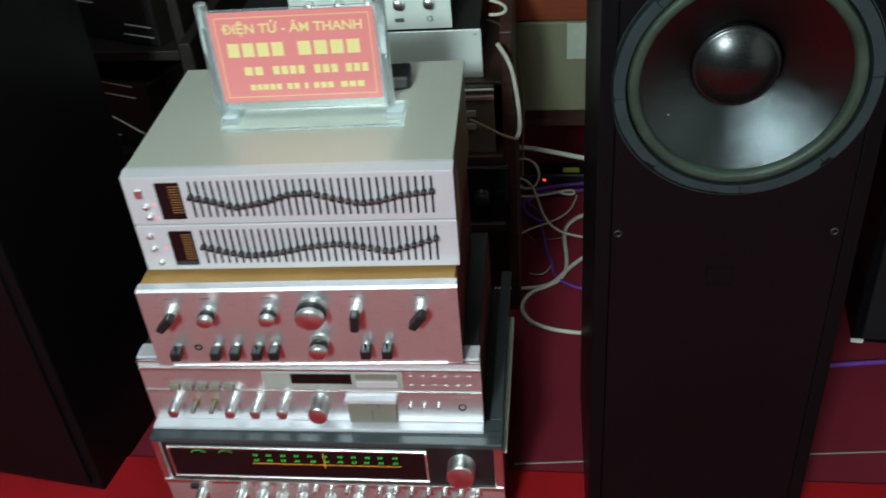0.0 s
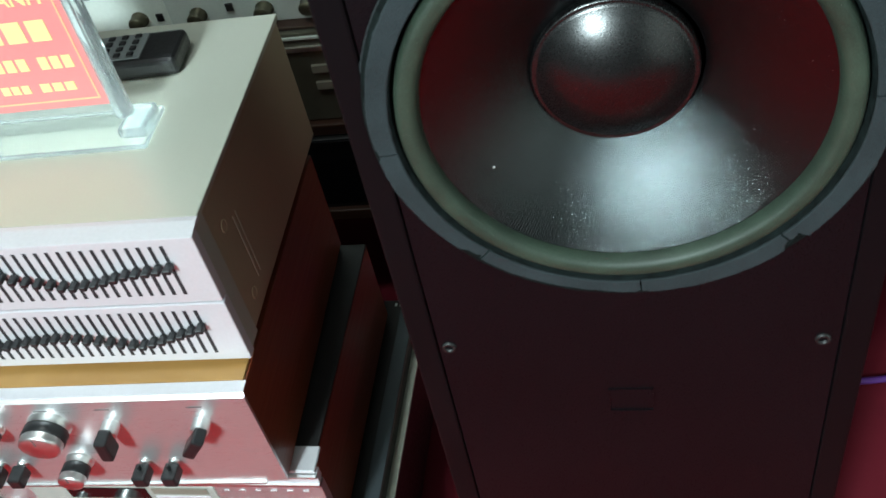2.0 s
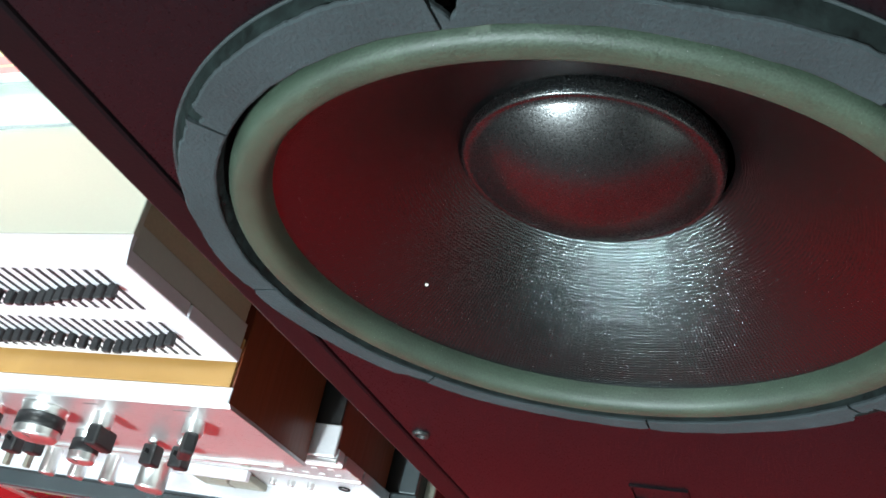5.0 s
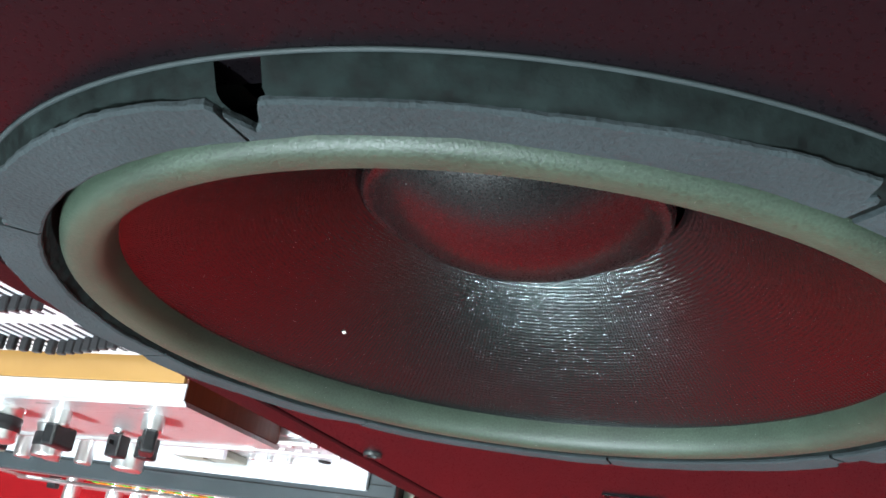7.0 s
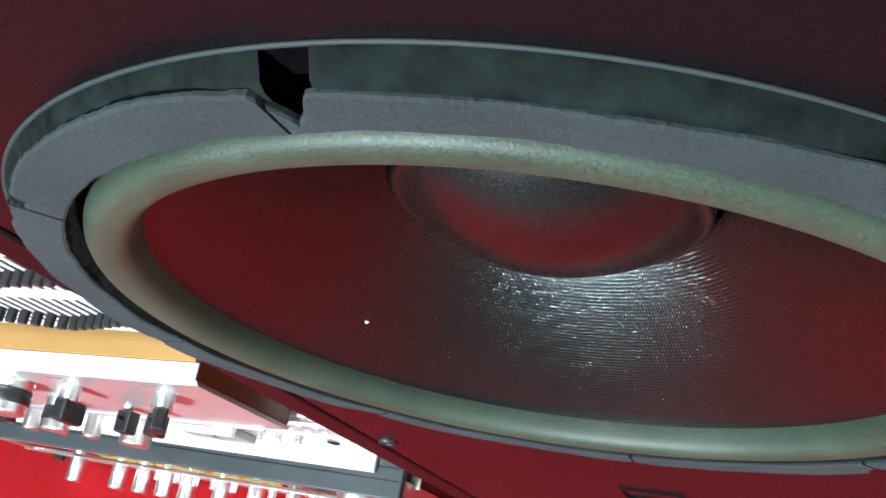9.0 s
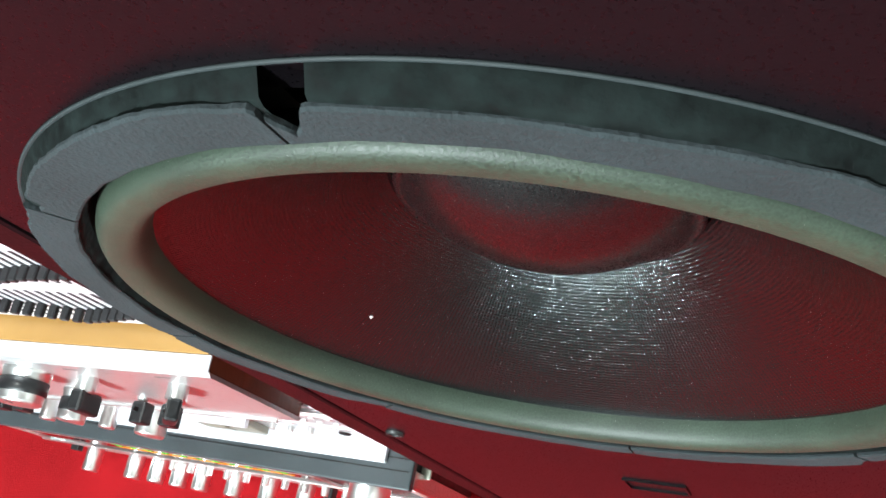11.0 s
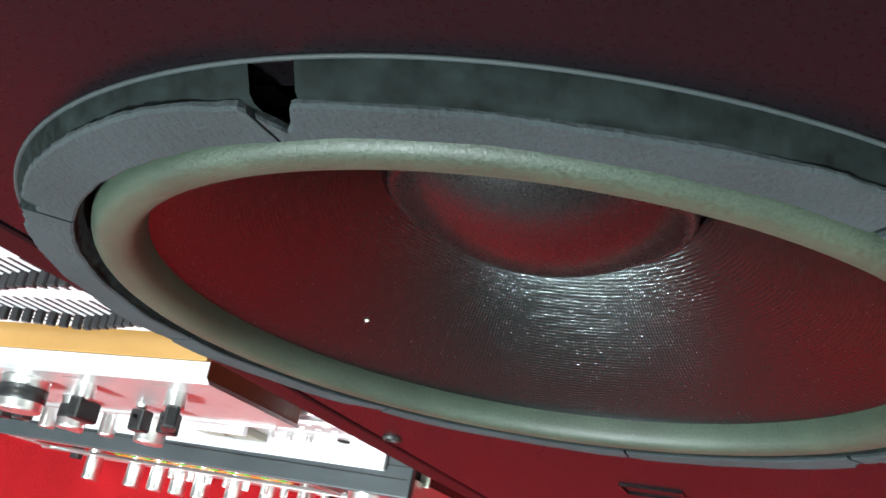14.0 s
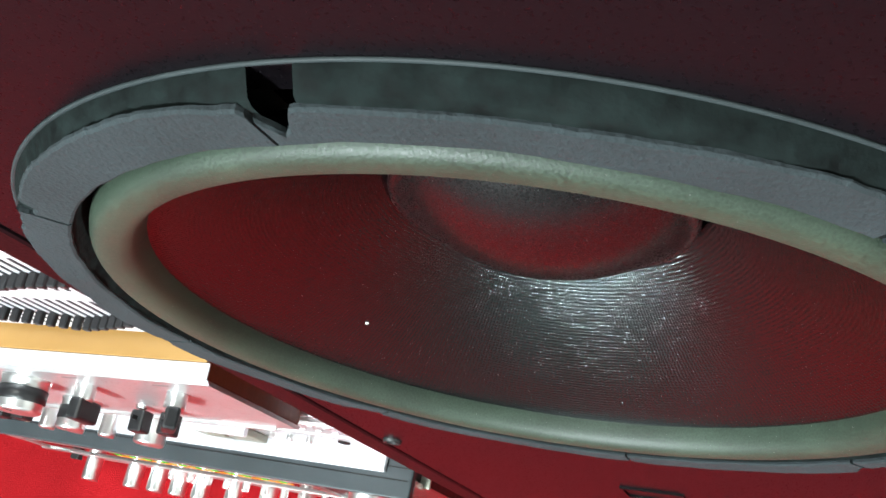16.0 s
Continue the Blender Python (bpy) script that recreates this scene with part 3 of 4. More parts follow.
def cassette_receiver():
    cr = thing("tuner_deck", pose(-0.2945, 0.797, 0.080, 0, 0, 1.2) @ Matrix.Diagonal((1.046, 0.97, 1.161, 1)), "silver tuner deck with push buttons and a small display", "tuner")
    W, H, D = 0.498, 0.118, 0.33
    h = W / 2
    part("case", box(-h + 0.004, h - 0.004, 0.012, D, 0.003, H - 0.004, 0.002), WOOD, cr, "reddish brown wooden case")
    part("lid", box(-h + 0.004, h - 0.004, 0.034, D, H - 0.005, H - 0.002, 0.001), BLACK_SHEET, cr, "black steel lid")
    part("top_plate", box(-h + 0.001, h - 0.001, 0.002, 0.033, H - 0.004, H, 0.0015), ALU_SATIN, cr, "silver top edge with a worn sheen")
    up = part("upper_face", box(-h, h, 0.0, 0.012, 0.0613, 0.0965, 0.001), ALU, cr, "brushed silver upper face")
    part("header_face", box(-h, h, 0.001, 0.012, 0.1008, 0.1130, 0.001), ALU_SATIN, cr, "satin header strip")
    lo = part("lower_face", box(-h, h, 0.0, 0.012, 0.006, 0.0585, 0.001), ALU, cr, "brushed silver lower face")
    for z, t in ((0.0968, 0.0038), (0.0583, 0.003), (0.1105, 0.0025)):
        part("bright_trim", box(-h, h, -0.002, 0.004, z, z + t, 0.0006), CHROME, cr)
    part("bottom_lip", box(-h, h, -0.018, 0.012, 0.0, 0.0055, 0.0015), ALU_SATIN, cr, "bright projecting bottom lip")

    def X(u):
        return -h + W * u
    for i in range(5):
        part("push_button", box(-0.0078, 0.0078, -0.006, 0, -0.0045, 0.0045, 0.0012), BEIGE, up, "" if i else "beige push button", pose(X(0.095 + i * 0.041), 0, 0.068))
    win = part("display_surround", box(X(0.365), X(0.775), -0.0015, 0.001, 0.066, 0.0945, 0.0006), mat("pale_olive_plastic", (0.42, 0.42, 0.38), 0.4), up, "pale olive display surround")
    part("display_window", box(X(0.45), X(0.628), -0.0025, -0.001, 0.0755, 0.0925, 0.0004), GLASS_BLACK, win, "unlit dark display window")
    part("memory_bar", box(X(0.64), X(0.76), -0.0028, -0.001, 0.084, 0.093, 0.0005), BEIGE, win)
    part("memory_bar", box(X(0.64), X(0.76), -0.0028, -0.001, 0.070, 0.080, 0.0005), ALU_SATIN, win)
    dot = None
    for j in range(2):
        for i in range(6):
            m = pose(X(0.80 + i * 0.033), 0, 0.088 - j * 0.016)
            dot = part("preset_button", box(-0.003, 0.003, -0.0012, 0, -0.0018, 0.0018, 0.0004), ALU, up, "", m) if dot is None else like(dot, m)
    for u in (0.09, 0.262, 0.338, 0.418):
        part("tone_knob", knob_mesh(0.0082, 0.030), CHROME, lo, "long silver tone knob" if u < 0.1 else "", pose(X(u), 0, 0.040), True)
    part("volume_knob", knob_mesh(0.0145, 0.032, 0.001), CHROME, lo, "large silver volume knob", pose(X(0.525), 0, 0.040), True)
    for u in (0.147, 0.203):
        k = part("lever", lathe([(0, -0.002), (0.005, -0.002), (0.006, 0)], 12), GOLD, lo, "brass based lever", pose(X(u), 0, 0.040))
        part("lever_bar", box(-0.003, 0.003, -0.026, -0.001, -0.003, 0.003, 0.001), BEIGE, k)
    lid = part("flap", box(X(0.605), X(0.748), -0.008, 0, 0.010, 0.046, 0.0015), BEIGE, lo, "beige hinged control flap")
    part("flap_top", box(X(0.600), X(0.753), -0.011, 0, 0.047, 0.053, 0.001), ALU_SATIN, lid)
    part("flap_split", box(X(0.6755), X(0.6775), -0.0085, -0.007, 0.011, 0.036), MARK, lid)
    part("flap_catch", box(X(0.66), X(0.70), -0.012, -0.006, 0.038, 0.045, 0.001), BEIGE, lid)
    for u in (0.79, 0.83, 0.872):
        part("round_button", knob_mesh(0.0035, 0.006), CHROME, lo, "", pose(X(u), 0, 0.036), True)
    part("phone_jack", lathe([(0, 0.001), (0.003, 0.001), (0.0055, -0.0015), (0.006, 0)], 16), BLACK, lo, "", pose(X(0.94), 0, 0.034), True)


def receiver():
    rc = thing("stereo_receiver", pose(-0.2805, 0.766, FLOOR, 0, 0, 0.8) @ Matrix.Diagonal((1.020, 1.0, 1.167, 1)), "large stereo receiver with a green lit dial, standing on the carpet", "receiver")
    W, Z0, Z1, D = 0.540, 0.018, 0.180, 0.385
    h = W / 2
    part("case", box(-h + 0.004, h - 0.004, 0.014, D, Z0, Z1 - 0.004, 0.003), BLACK_SHEET, rc, "black steel case")
    part("side_rail", box(h - 0.020, h - 0.002, 0.0465, D + 0.035, Z1 - 0.006, Z1, 0.0012), SLATE, rc, "slate grey metal rail along the lid")
    part("side_rail", box(-h + 0.002, -h + 0.014, 0.0465, D, Z1 - 0.006, Z1, 0.0012), SLATE, rc)
    part("side_moulding", box(h - 0.005, h + 0.006, 0.01, D - 0.06, Z1 - 0.030, Z1 - 0.026, 0.001), GREY_TOP, rc)
    for x0, x1 in ((-0.030, -0.026), (-0.024, -0.019), (-0.017, 0.0)):
        part("chalk_mark", box(h + x0, h + x1 - 0.001, D - 0.012, D - 0.007, Z1 - 0.0045, Z1 - 0.0035), OFFWHITE, rc)
    b = bmesh.new()
    for i in range(7):
        box(-h + 0.06 + i * 0.06, -h + 0.10 + i * 0.06, 0.09, D - 0.03, Z1 - 0.0045, Z1 - 0.002, 0.001, b, 1)
    part("vent_ridge", b, BLACK_SHEET, rc, "ribbed black top vents")
    top = part("top_lip", box(-h, h, -0.0068, 0.046, Z1 - 0.008, Z1, 0.0015), SLATE, rc, "slate grey front edge of the lid")
    for y in (0.010, 0.022):
        part("lip_groove", box(-h + 0.004, h - 0.004, y, y + 0.0012, Z1 - 0.0005, Z1 + 0.0003), BLACK, top)
    face = part("face_frame", box(-h, h, 0.0, 0.014, Z0, Z1 - 0.008, 0.001), ALU, rc, "brushed aluminium face")

    def X(u):
        return -h + W * u
    part("dial_surround", box(X(0.025), X(0.975), -0.003, 0.001, 0.098, 0.171, 0.0008), BLACK, face, "black dial surround")
    fr = bmesh.new()
    for x0, x1, z0, z1 in ((X(0.04), X(0.79), 0.160, 0.1635), (X(0.04), X(0.79), 0.103, 0.1065), (X(0.04), X(0.046), 0.1065, 0.160), (X(0.784), X(0.79), 0.1065, 0.160)):
        box(x0, x1, -0.006, -0.002, z0, z1, 0.0006, fr, 1)
    part("dial_frame", fr, CHROME, face, "thin silver dial frame")
    for u0, u1 in ((0.0, 0.018), (0.977, 1.0)):
        part("end_strip", box(X(u0), X(u1), -0.004, 0.0, 0.09, 0.171, 0.0008), CHROME, face)
    dial = part("dial_glass", box(X(0.046), X(0.784), -0.0042, -0.002, 0.1065, 0.160), GLASS_BLACK, face, "dark tuning dial glass")
    rng = random.Random(4)
    num = None
    for z in (0.149, 0.139):
        for i in range(11):
            x = X(0.30 + 0.40 * i / 10 + rng.uniform(-0.004, 0.004))
            for dx in (-0.0027, 0.0016):
                m = pose(x + dx, 0, z)
                num = part("dial_numeral", box(-0.0014, 0.0014, -0.0048, -0.0042, -0.0018, 0.0018), GREEN_LED, dial, "green glowing dial figure, unreadable", m) if num is None else like(num, m)
    part("dial_line", box(X(0.285), X(0.715), -0.0048, -0.0042, 0.1320, 0.1332), AMBER_LED, dial, "orange glowing scale line")
    part("dial_needle", box(X(0.494), X(0.4965), -0.0052, -0.0042, 0.127, 0.155), AMBER_LED, dial)
    for u in (0.13, 0.21):
        b = lathe([(0.014, -0.0048), (0.0155, -0.0048)], 12, 40, 140)
        part("tuning_meter", b, GREEN_LED, dial, "", pose(X(u), 0, 0.142))
    part("tuning_knob", knob_mesh(0.021, 0.030, 0.001), CHROME, face, "large silver tuning knob", pose(X(0.885), 0, 0.138), True)
    part("trim_strip", box(X(0.0), X(1.0), -0.006, 0.0, 0.0895, 0.0965, 0.001), CHROME, face, "bright strip under the dial")
    pk = None
    for i in range(13):
        m = pose(X(0.36 + i * 0.047), -0.004, 0.0865)
        pk = part("push_button", knob_mesh(0.0042, 0.012), CHROME, face, "small silver push button", m, True) if pk is None else like(pk, m)
    kk = None
    for u in (0.10, 0.22, 0.285, 0.345, 0.405, 0.49, 0.575, 0.665, 0.91):
        m = pose(X(u), 0, 0.062)
        kk = part("control_knob", knob_mesh(0.0098, 0.032, 0.001), CHROME, face, "silver control knob", m, True) if kk is None else like(kk, m)
    lv = None
    for u in (0.72, 0.765, 0.81, 0.855):
        m = pose(X(u), 0, 0.060)
        lv = part("lever_knob", box(-0.005, 0.005, -0.018, 0, -0.006, 0.006, 0.0015), BLACK, face, "black lever", m) if lv is None else like(lv, m)
    part("power_switch", box(-0.006, 0.006, -0.008, 0, -0.004, 0.004, 0.001), BLACK, face, "", pose(X(0.09), -0.004, 0.0865))
    for x in (-h + 0.05, h - 0.05):
        for y in (0.05, D - 0.05):
            part("foot", lathe([(0, 0), (0.016, 0), (0.016, 0.019), (0, 0.019)], 16), BLACK, rc, "", pose(x, y, 0.025, 90))


equaliser()
amplifier()
cassette_receiver()
receiver()


def sign_stand():
    sg = thing("name_sign", pose(-0.263, 0.952, 0.5285, 0, 0, 3), "red business sign with yellow lettering in a clear acrylic stand", "sign")
    part("base", box(-0.129, 0.129, -0.027, 0.03, 0.0, 0.005, 0.0012), ACRYLIC, sg, "clear acrylic base plate")
    lean = pose(-0.0105, 0.0, 0.031, -1.5) @ Matrix.Diagonal((0.985, 1, 0.925, 1))
    hold = part("back_plate", box(-0.118, 0.118, 0.0015, 0.004, -0.012, 0.145), ACRYLIC, sg, "clear acrylic back plate", lean)
    card = part("card", box(-0.113, 0.113, -0.0008, 0.0008, 0.002, 0.142), CARD, sg, "red printed card", lean)
    b = bmesh.new()
    for x0, x1, z0, z1 in ((-0.106, 0.106, 0.133, 0.1345), (-0.106, 0.106, 0.0095, 0.011), (-0.106, -0.1045, 0.011, 0.133), (0.1045, 0.106, 0.011, 0.133)):
        box(x0, x1, -0.0013, -0.0007, z0, z1, 0, b)
    part("border_line", b, PALE, card)
    text("heading", "ĐIỆN TỬ - ÂM THANH", 0.0195, YELLOW, card, pose(0, -0.001, 0.116, 90), 0.98)
    for name, rows, z0, z1, w in (("large_bar", ((-0.094, 4, 0.0205), (0.004, 4, 0.0225)), 0.074, 0.095, 0.78), ("middle_bar", ((-0.076, 2, 0.0145), (-0.036, 4, 0.0118), (0.022, 3, 0.0118), (0.066, 3, 0.0112)), 0.045, 0.058, 0.76), ("small_bar", ((-0.072, 5, 0.0092), (-0.020, 2, 0.0098), (0.005, 1, 0.006), (0.018, 3, 0.0098), (0.056, 3, 0.0118)), 0.021, 0.030, 0.78)):
        for x, n, step in rows:
            first = part(name, box(0, w * step, -0.0013, -0.0007, z0, z1), YELLOW, card, "", pose(x, 0, 0))
            for q in range(1, n):
                like(first, pose(x + q * step, 0, 0))
    for s in (-1, 1):
        post = part("side_post", lathe([(0, -0.012), (0.0085, -0.012), (0.0085, 0.154), (0.007, 0.157), (0, 0.157)], 20), ACRYLIC, sg, "clear acrylic side post", lean @ pose(s * 0.120, 0.002, 0, 90), True)
        post.matrix_basis = lean @ pose(s * 0.120, 0.002, 0) @ Matrix(((1, 0, 0, 0), (0, 0, -1, 0), (0, 1, 0, 0), (0, 0, 0, 1)))
        part("post_foot", box(s * 0.116 - 0.013, s * 0.116 + 0.013, -0.018, 0.022, 0.005, 0.016, 0.003), ACRYLIC, sg, "stepped clear foot")


def remote():
    rm = thing("remote_control", pose(-0.226, 1.060, 0.5285, 0, 0, 5) @ Matrix.Diagonal((1, 1.15, 1.0, 1)), "dark grey remote control with grey buttons lying on the equaliser", "remote control")
    part("shell", box(-0.085, 0.085, -0.0235, 0.0235, 0.0, 0.021, 0.006, None, 3), BLACK, rm, "dark plastic shell")
    part("key_plate", box(-0.076, 0.05, -0.0185, 0.0185, 0.0205, 0.0222, 0.0005), mat("slate_plastic", (0.20, 0.22, 0.22), 0.5), rm, "grey key plate")
    kb = None
    for i in range(9):
        for j in range(4):
            m = pose(-0.070 + i * 0.0137, -0.0135 + j * 0.009, 0.0222)
            kb = part("key", box(-0.0034, 0.0034, -0.0027, 0.0027, 0, 0.0022, 0.0008, None, 1), BLACK, rm, "small dark key", m) if kb is None else like(kb, m)


sign_stand()
for ob in scene.objects:
    if ob.type == "MESH" and ob.data.materials[0] == ACRYLIC:
        ob.visible_shadow = False
remote()


# ---- far gear ----
def left_tower():
    sp = thing("floor_loudspeaker", pose(-0.713, 0.814, FLOOR, 0, 0, -8), "black floor loudspeaker in deep shade beside the stack", "loudspeaker")
    part("cabinet", box(-0.32, 0.0, 0.0, 0.33, 0.0, 1.13, 0.003), CABINET, sp)
    part("baffle", box(-0.30, -0.02, -0.006, 0.001, 0.02, 1.11, 0.002), BAFFLE, sp)
    part("woofer", lathe([(0.045, 0.0), (0.10, -0.03), (0.105, -0.012), (0.115, -0.012), (0.13, -0.006), (0.131, 0)], 64), FRAME_DARK, sp, "", pose(-0.16, -0.006, 0.77), True)


def rear_units():
    g = "units on the rear shelf"
    b = thing("control_unit", pose(-0.298, 1.349, 0.392, 0, 0, 2) @ Matrix.Diagonal((1, 1, 0.9, 1)), "pale grey control unit with small knobs behind the stack", "audio unit", g)
    h = 0.235
    part("case", box(-h + 0.003, h - 0.003, 0.004, 0.26, 0.002, 0.098, 0.002), BLACK_SHEET, b)
    face = part("face_panel", box(-h, h, 0, 0.004, 0, 0.102, 0.001), PANEL_GREY, b, "pale grey face panel")
    # white sheet stands in for the light on the panel's left half
    part("lit_half_plate", box(-h + 0.01, -0.01, -0.0012, 0.001, 0.004, 0.098), OFFWHITE, face, "white plate painted for the lit left half of the panel")
    for x, z in ((-0.05, 0.025), (0.03, 0.022), (0.12, 0.022), (0.18, 0.024), (-0.15, 0.022)):
        part("knob", knob_mesh(0.011, 0.018, 0.001), plain("dim_bronze", (0.10, 0.09, 0.06), 0.35, 0.7), face, "", pose(x, 0, z), True)
    for x, z in ((-0.03, 0.07), (-0.022, 0.025), (0.075, 0.03), (0.065, 0.075), (-0.11, 0.07), (-0.19, 0.07)):
        part("slide_switch", box(-0.005, 0.005, -0.003, 0, -0.006, 0.006, 0.0008), BLACK, face, "", pose(x, 0, z))
    for x in (-h + 0.01, h - 0.01):
        part("screw", lathe([(0, -0.001), (0.0025, -0.001), (0.003, 0)], 10), CHROME, face, "", pose(x, 0, 0.092))
        part("screw", lathe([(0, -0.001), (0.0025, -0.001), (0.003, 0)], 10), CHROME, face, "", pose(x, 0, 0.01))
    a = thing("small_amplifier", pose(-0.256, 1.357, 0.486, 0, 0, 2) @ Matrix.Diagonal((0.95, 1, 1, 1)), "small off-white amplifier stacked on the control unit", "amplifier", g)
    part("case", box(-0.145, 0.145, 0.004, 0.22, 0.002, 0.085, 0.002), BLACK_SHEET, a)
    face = part("face_panel", box(-0.15, 0.15, 0, 0.004, 0, 0.088, 0.001), OFFWHITE, a, "off-white face panel")
    for i in range(5):
        part("knob", knob_mesh(0.0095, 0.016, 0.001), CHROME, face, "", pose(-0.11 + i * 0.055, 0, 0.05), True)
    part("jack", lathe([(0, 0.001), (0.004, 0), (0.006, 0)], 12), BLACK, face, "", pose(0.11, 0, 0.018))
    part("marking_bar", box(0.045, 0.062, -0.0005, 0.001, 0.014, 0.021), MARK, face)
    d = thing("cassette_deck", pose(-0.268, 1.322, 0.25, 0, 0, 2), "dark cassette deck with a bright strip in the rear rack", "cassette deck", g)
    part("case", box(-0.22, 0.22, 0.006, 0.27, 0.0, 0.138, 0.002), BLACK_SHEET, d)
    face = part("face_panel", box(-0.225, 0.225, 0, 0.008, 0.002, 0.138, 0.001), mat("dim_bronze_face", (0.13, 0.12, 0.09), 0.4, 0.5), d, "dim bronze face panel")
    part("bright_strip", box(-0.225, 0.225, -0.004, 0, 0.112, 0.120, 0.001), CHROME, face)
    part("bright_strip", box(-0.225, 0.225, -0.004, 0, 0.130, 0.134, 0.001), PANEL_GREY, face)
    for i in range(2):
        for j in range(2):
            part("push_key", box(-0.011, 0.011, -0.005, 0, -0.006, 0.006, 0.001), BEIGE, face, "", pose(0.15 + i * 0.03, 0, 0.085 - j * 0.026))
    k = thing("black_tuner", pose(-0.262, 1.30, 0.11, 0, 0, 2), "black tuner with one round knob in the rear rack", "tuner", g)
    part("case", box(-0.24, 0.24, 0.004, 0.28, 0.0, 0.12, 0.003), BLACK_SHEET, k)
    face = part("face_panel", box(-0.242, 0.242, 0, 0.005, 0.0, 0.12, 0.001), GLASS_BLACK, k)
    part("knob", knob_mesh(0.014, 0.02, 0.001), BLACK, face, "black round knob", pose(0.19, 0, 0.06), True)
    r = thing("gear_rack", pose(-0.30, 1.29, FLOOR, 0, 0, 2), "dark wooden rack that carries the rear units", "rack")
    # left board is near black for shade; the right keeps dark brown
    for x, m in ((-0.30, WOOD_SHADE_BLACK), (0.272, WOOD_DARK)):
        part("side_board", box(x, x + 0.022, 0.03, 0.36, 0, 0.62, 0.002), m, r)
    part("shelf_board", box(-0.278, 0.272, 0.0, 0.36, 0.222, 0.240, 0.002), WOOD_DARK, r)
    part("shelf_board", box(-0.278, 0.272, 0.02, 0.36, 0.362, 0.380, 0.002), WOOD_DARK, r)
    part("shelf_board", box(-0.278, 0.272, 0.04, 0.36, 0.514, 0.522, 0.002), WOOD_DARK, r)


def backdrop_things():
    c = thing("wooden_cabinet", pose(0.06, 1.65, FLOOR), "brown wooden cabinet with an olive board door behind the cables", "cabinet")
    part("carcass", box(-0.16, 0.40, 0.012, 0.4, 0.25, 0.75, 0.003), WOOD_DARK, c)
    part("top_rail", box(-0.16, 0.40, 0.0, 0.012, 0.503, 0.59, 0.002), WOOD, c, "reddish wooden top rail")
    part("stile", box(-0.16, -0.09, 0.0, 0.012, 0.0, 0.503, 0.002), WOOD, c)
    part("door_panel", box(-0.085, 0.40, -0.004, 0.010, 0.298, 0.500, 0.003), CARTON, c, "olive grey board panel")
    part("paper_patch", box(0.025, 0.075, -0.008, -0.004, 0.42, 0.498, 0.001), mat("faded_paper", (0.33, 0.36, 0.29), 0.7), c)
    sh = thing("rear_shelf", pose(-1.15, 1.37, FLOOR), "wooden shelf with unlit gear, its deep shade put into near-black colour", "shelf")
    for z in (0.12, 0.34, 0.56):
        part("shelf_board", box(-0.35, 0.52, 0, 0.4, z, z + 0.02, 0.002), WOOD_SHADE_BLACK, sh)
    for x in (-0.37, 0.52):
        part("side_board", box(x, x + 0.02, 0, 0.4, 0, 0.9, 0.002), WOOD_SHADE_BLACK, sh)
    g = "units on the dark shelf"
    for x, z, right, trims in ((-0.707, 0.45, 0.04, ((-0.032, 0.031, 0.038), (-0.040, 0.033, 0.018), (-0.19, -0.10, 0.073))),
                               (-0.785, 0.23, 0.08, ((-0.045, 0.040, 0.140), (-0.036, 0.042, 0.116), (-0.080, -0.028, 0.022)))):
        u = thing("audio_unit", pose(x, 1.40, z, 0, 0, -20), "black hi-fi unit with thin pale trim glints on a dark shelf", "audio unit", g)
        part("case", box(-0.33, right, 0.0, 0.12, 0.0, 0.15, 0.003), WOOD_SHADE_BLACK, u)
        part("face_panel", box(-0.328, right - 0.002, -0.003, 0.0, 0.002, 0.148, 0.001), BLACK, u)
        # trims run only where they catch light; pale paint is the glint
        for a, e, h in trims:
            part("trim_glint", box(a, e, -0.0045, -0.003, h, h + 0.0022), PANEL_GREY, u)
    r = thing("bookshelf_loudspeaker", pose(0.634, 1.245, FLOOR, 0, 0, -6), "black loudspeaker cabinet on the wine red carpet", "loudspeaker")
    part("cabinet", box(0.0, 0.30, 0, 0.28, 0.004, 0.52, 0.004), CABINET, r)
    part("grille", box(0.015, 0.285, -0.010, 0.0, 0.02, 0.505, 0.004), BLACK, r, "black cloth grille")
    part("type_label", box(-0.004, 0.018, -0.0125, -0.009, 0.012, 0.020), OFFWHITE, r, "small pale label")
    d = thing("power_strip", pose(-0.004, 1.83, FLOOR), "black power strip with a red light among cables", "power strip")
    part("body", box(-0.04, 0.22, -0.03, 0.03, 0, 0.04, 0.006), BLACK, d)
    part("indicator_light", lathe([(0, -0.003), (0.003, -0.002), (0.004, 0)], 12), RED_LED, d, "lit red indicator", pose(0.035, -0.0305, 0.024))
    part("warning_label", box(0.08, 0.12, -0.02, 0.0, 0.0395, 0.0408), plain("yellow_label", (0.7, 0.6, 0.1), 0.5), d)
    f = FLOOR + 0.006
    cat = "cable"
    tube("white_cable", [(0.131, 1.252, -0.124), (0.085, 1.254, -0.124), (0.028, 1.270, -0.124), (0.004, 1.298, -0.124), (-0.007, 1.329, -0.124), (-0.001, 1.360, -0.124), (0.019, 1.387, -0.124), (0.060, 1.409, -0.124), (0.084, 1.440, -0.124), (0.089, 1.480, -0.124), (0.085, 1.539, -0.124), (0.079, 1.594, -0.124), (0.089, 1.639, -0.124), (0.112, 1.665, -0.124), (0.135, 1.679, -0.124)], 0.0046, CABLE_WHITE, None, "thick white cable looped on the floor", cat)
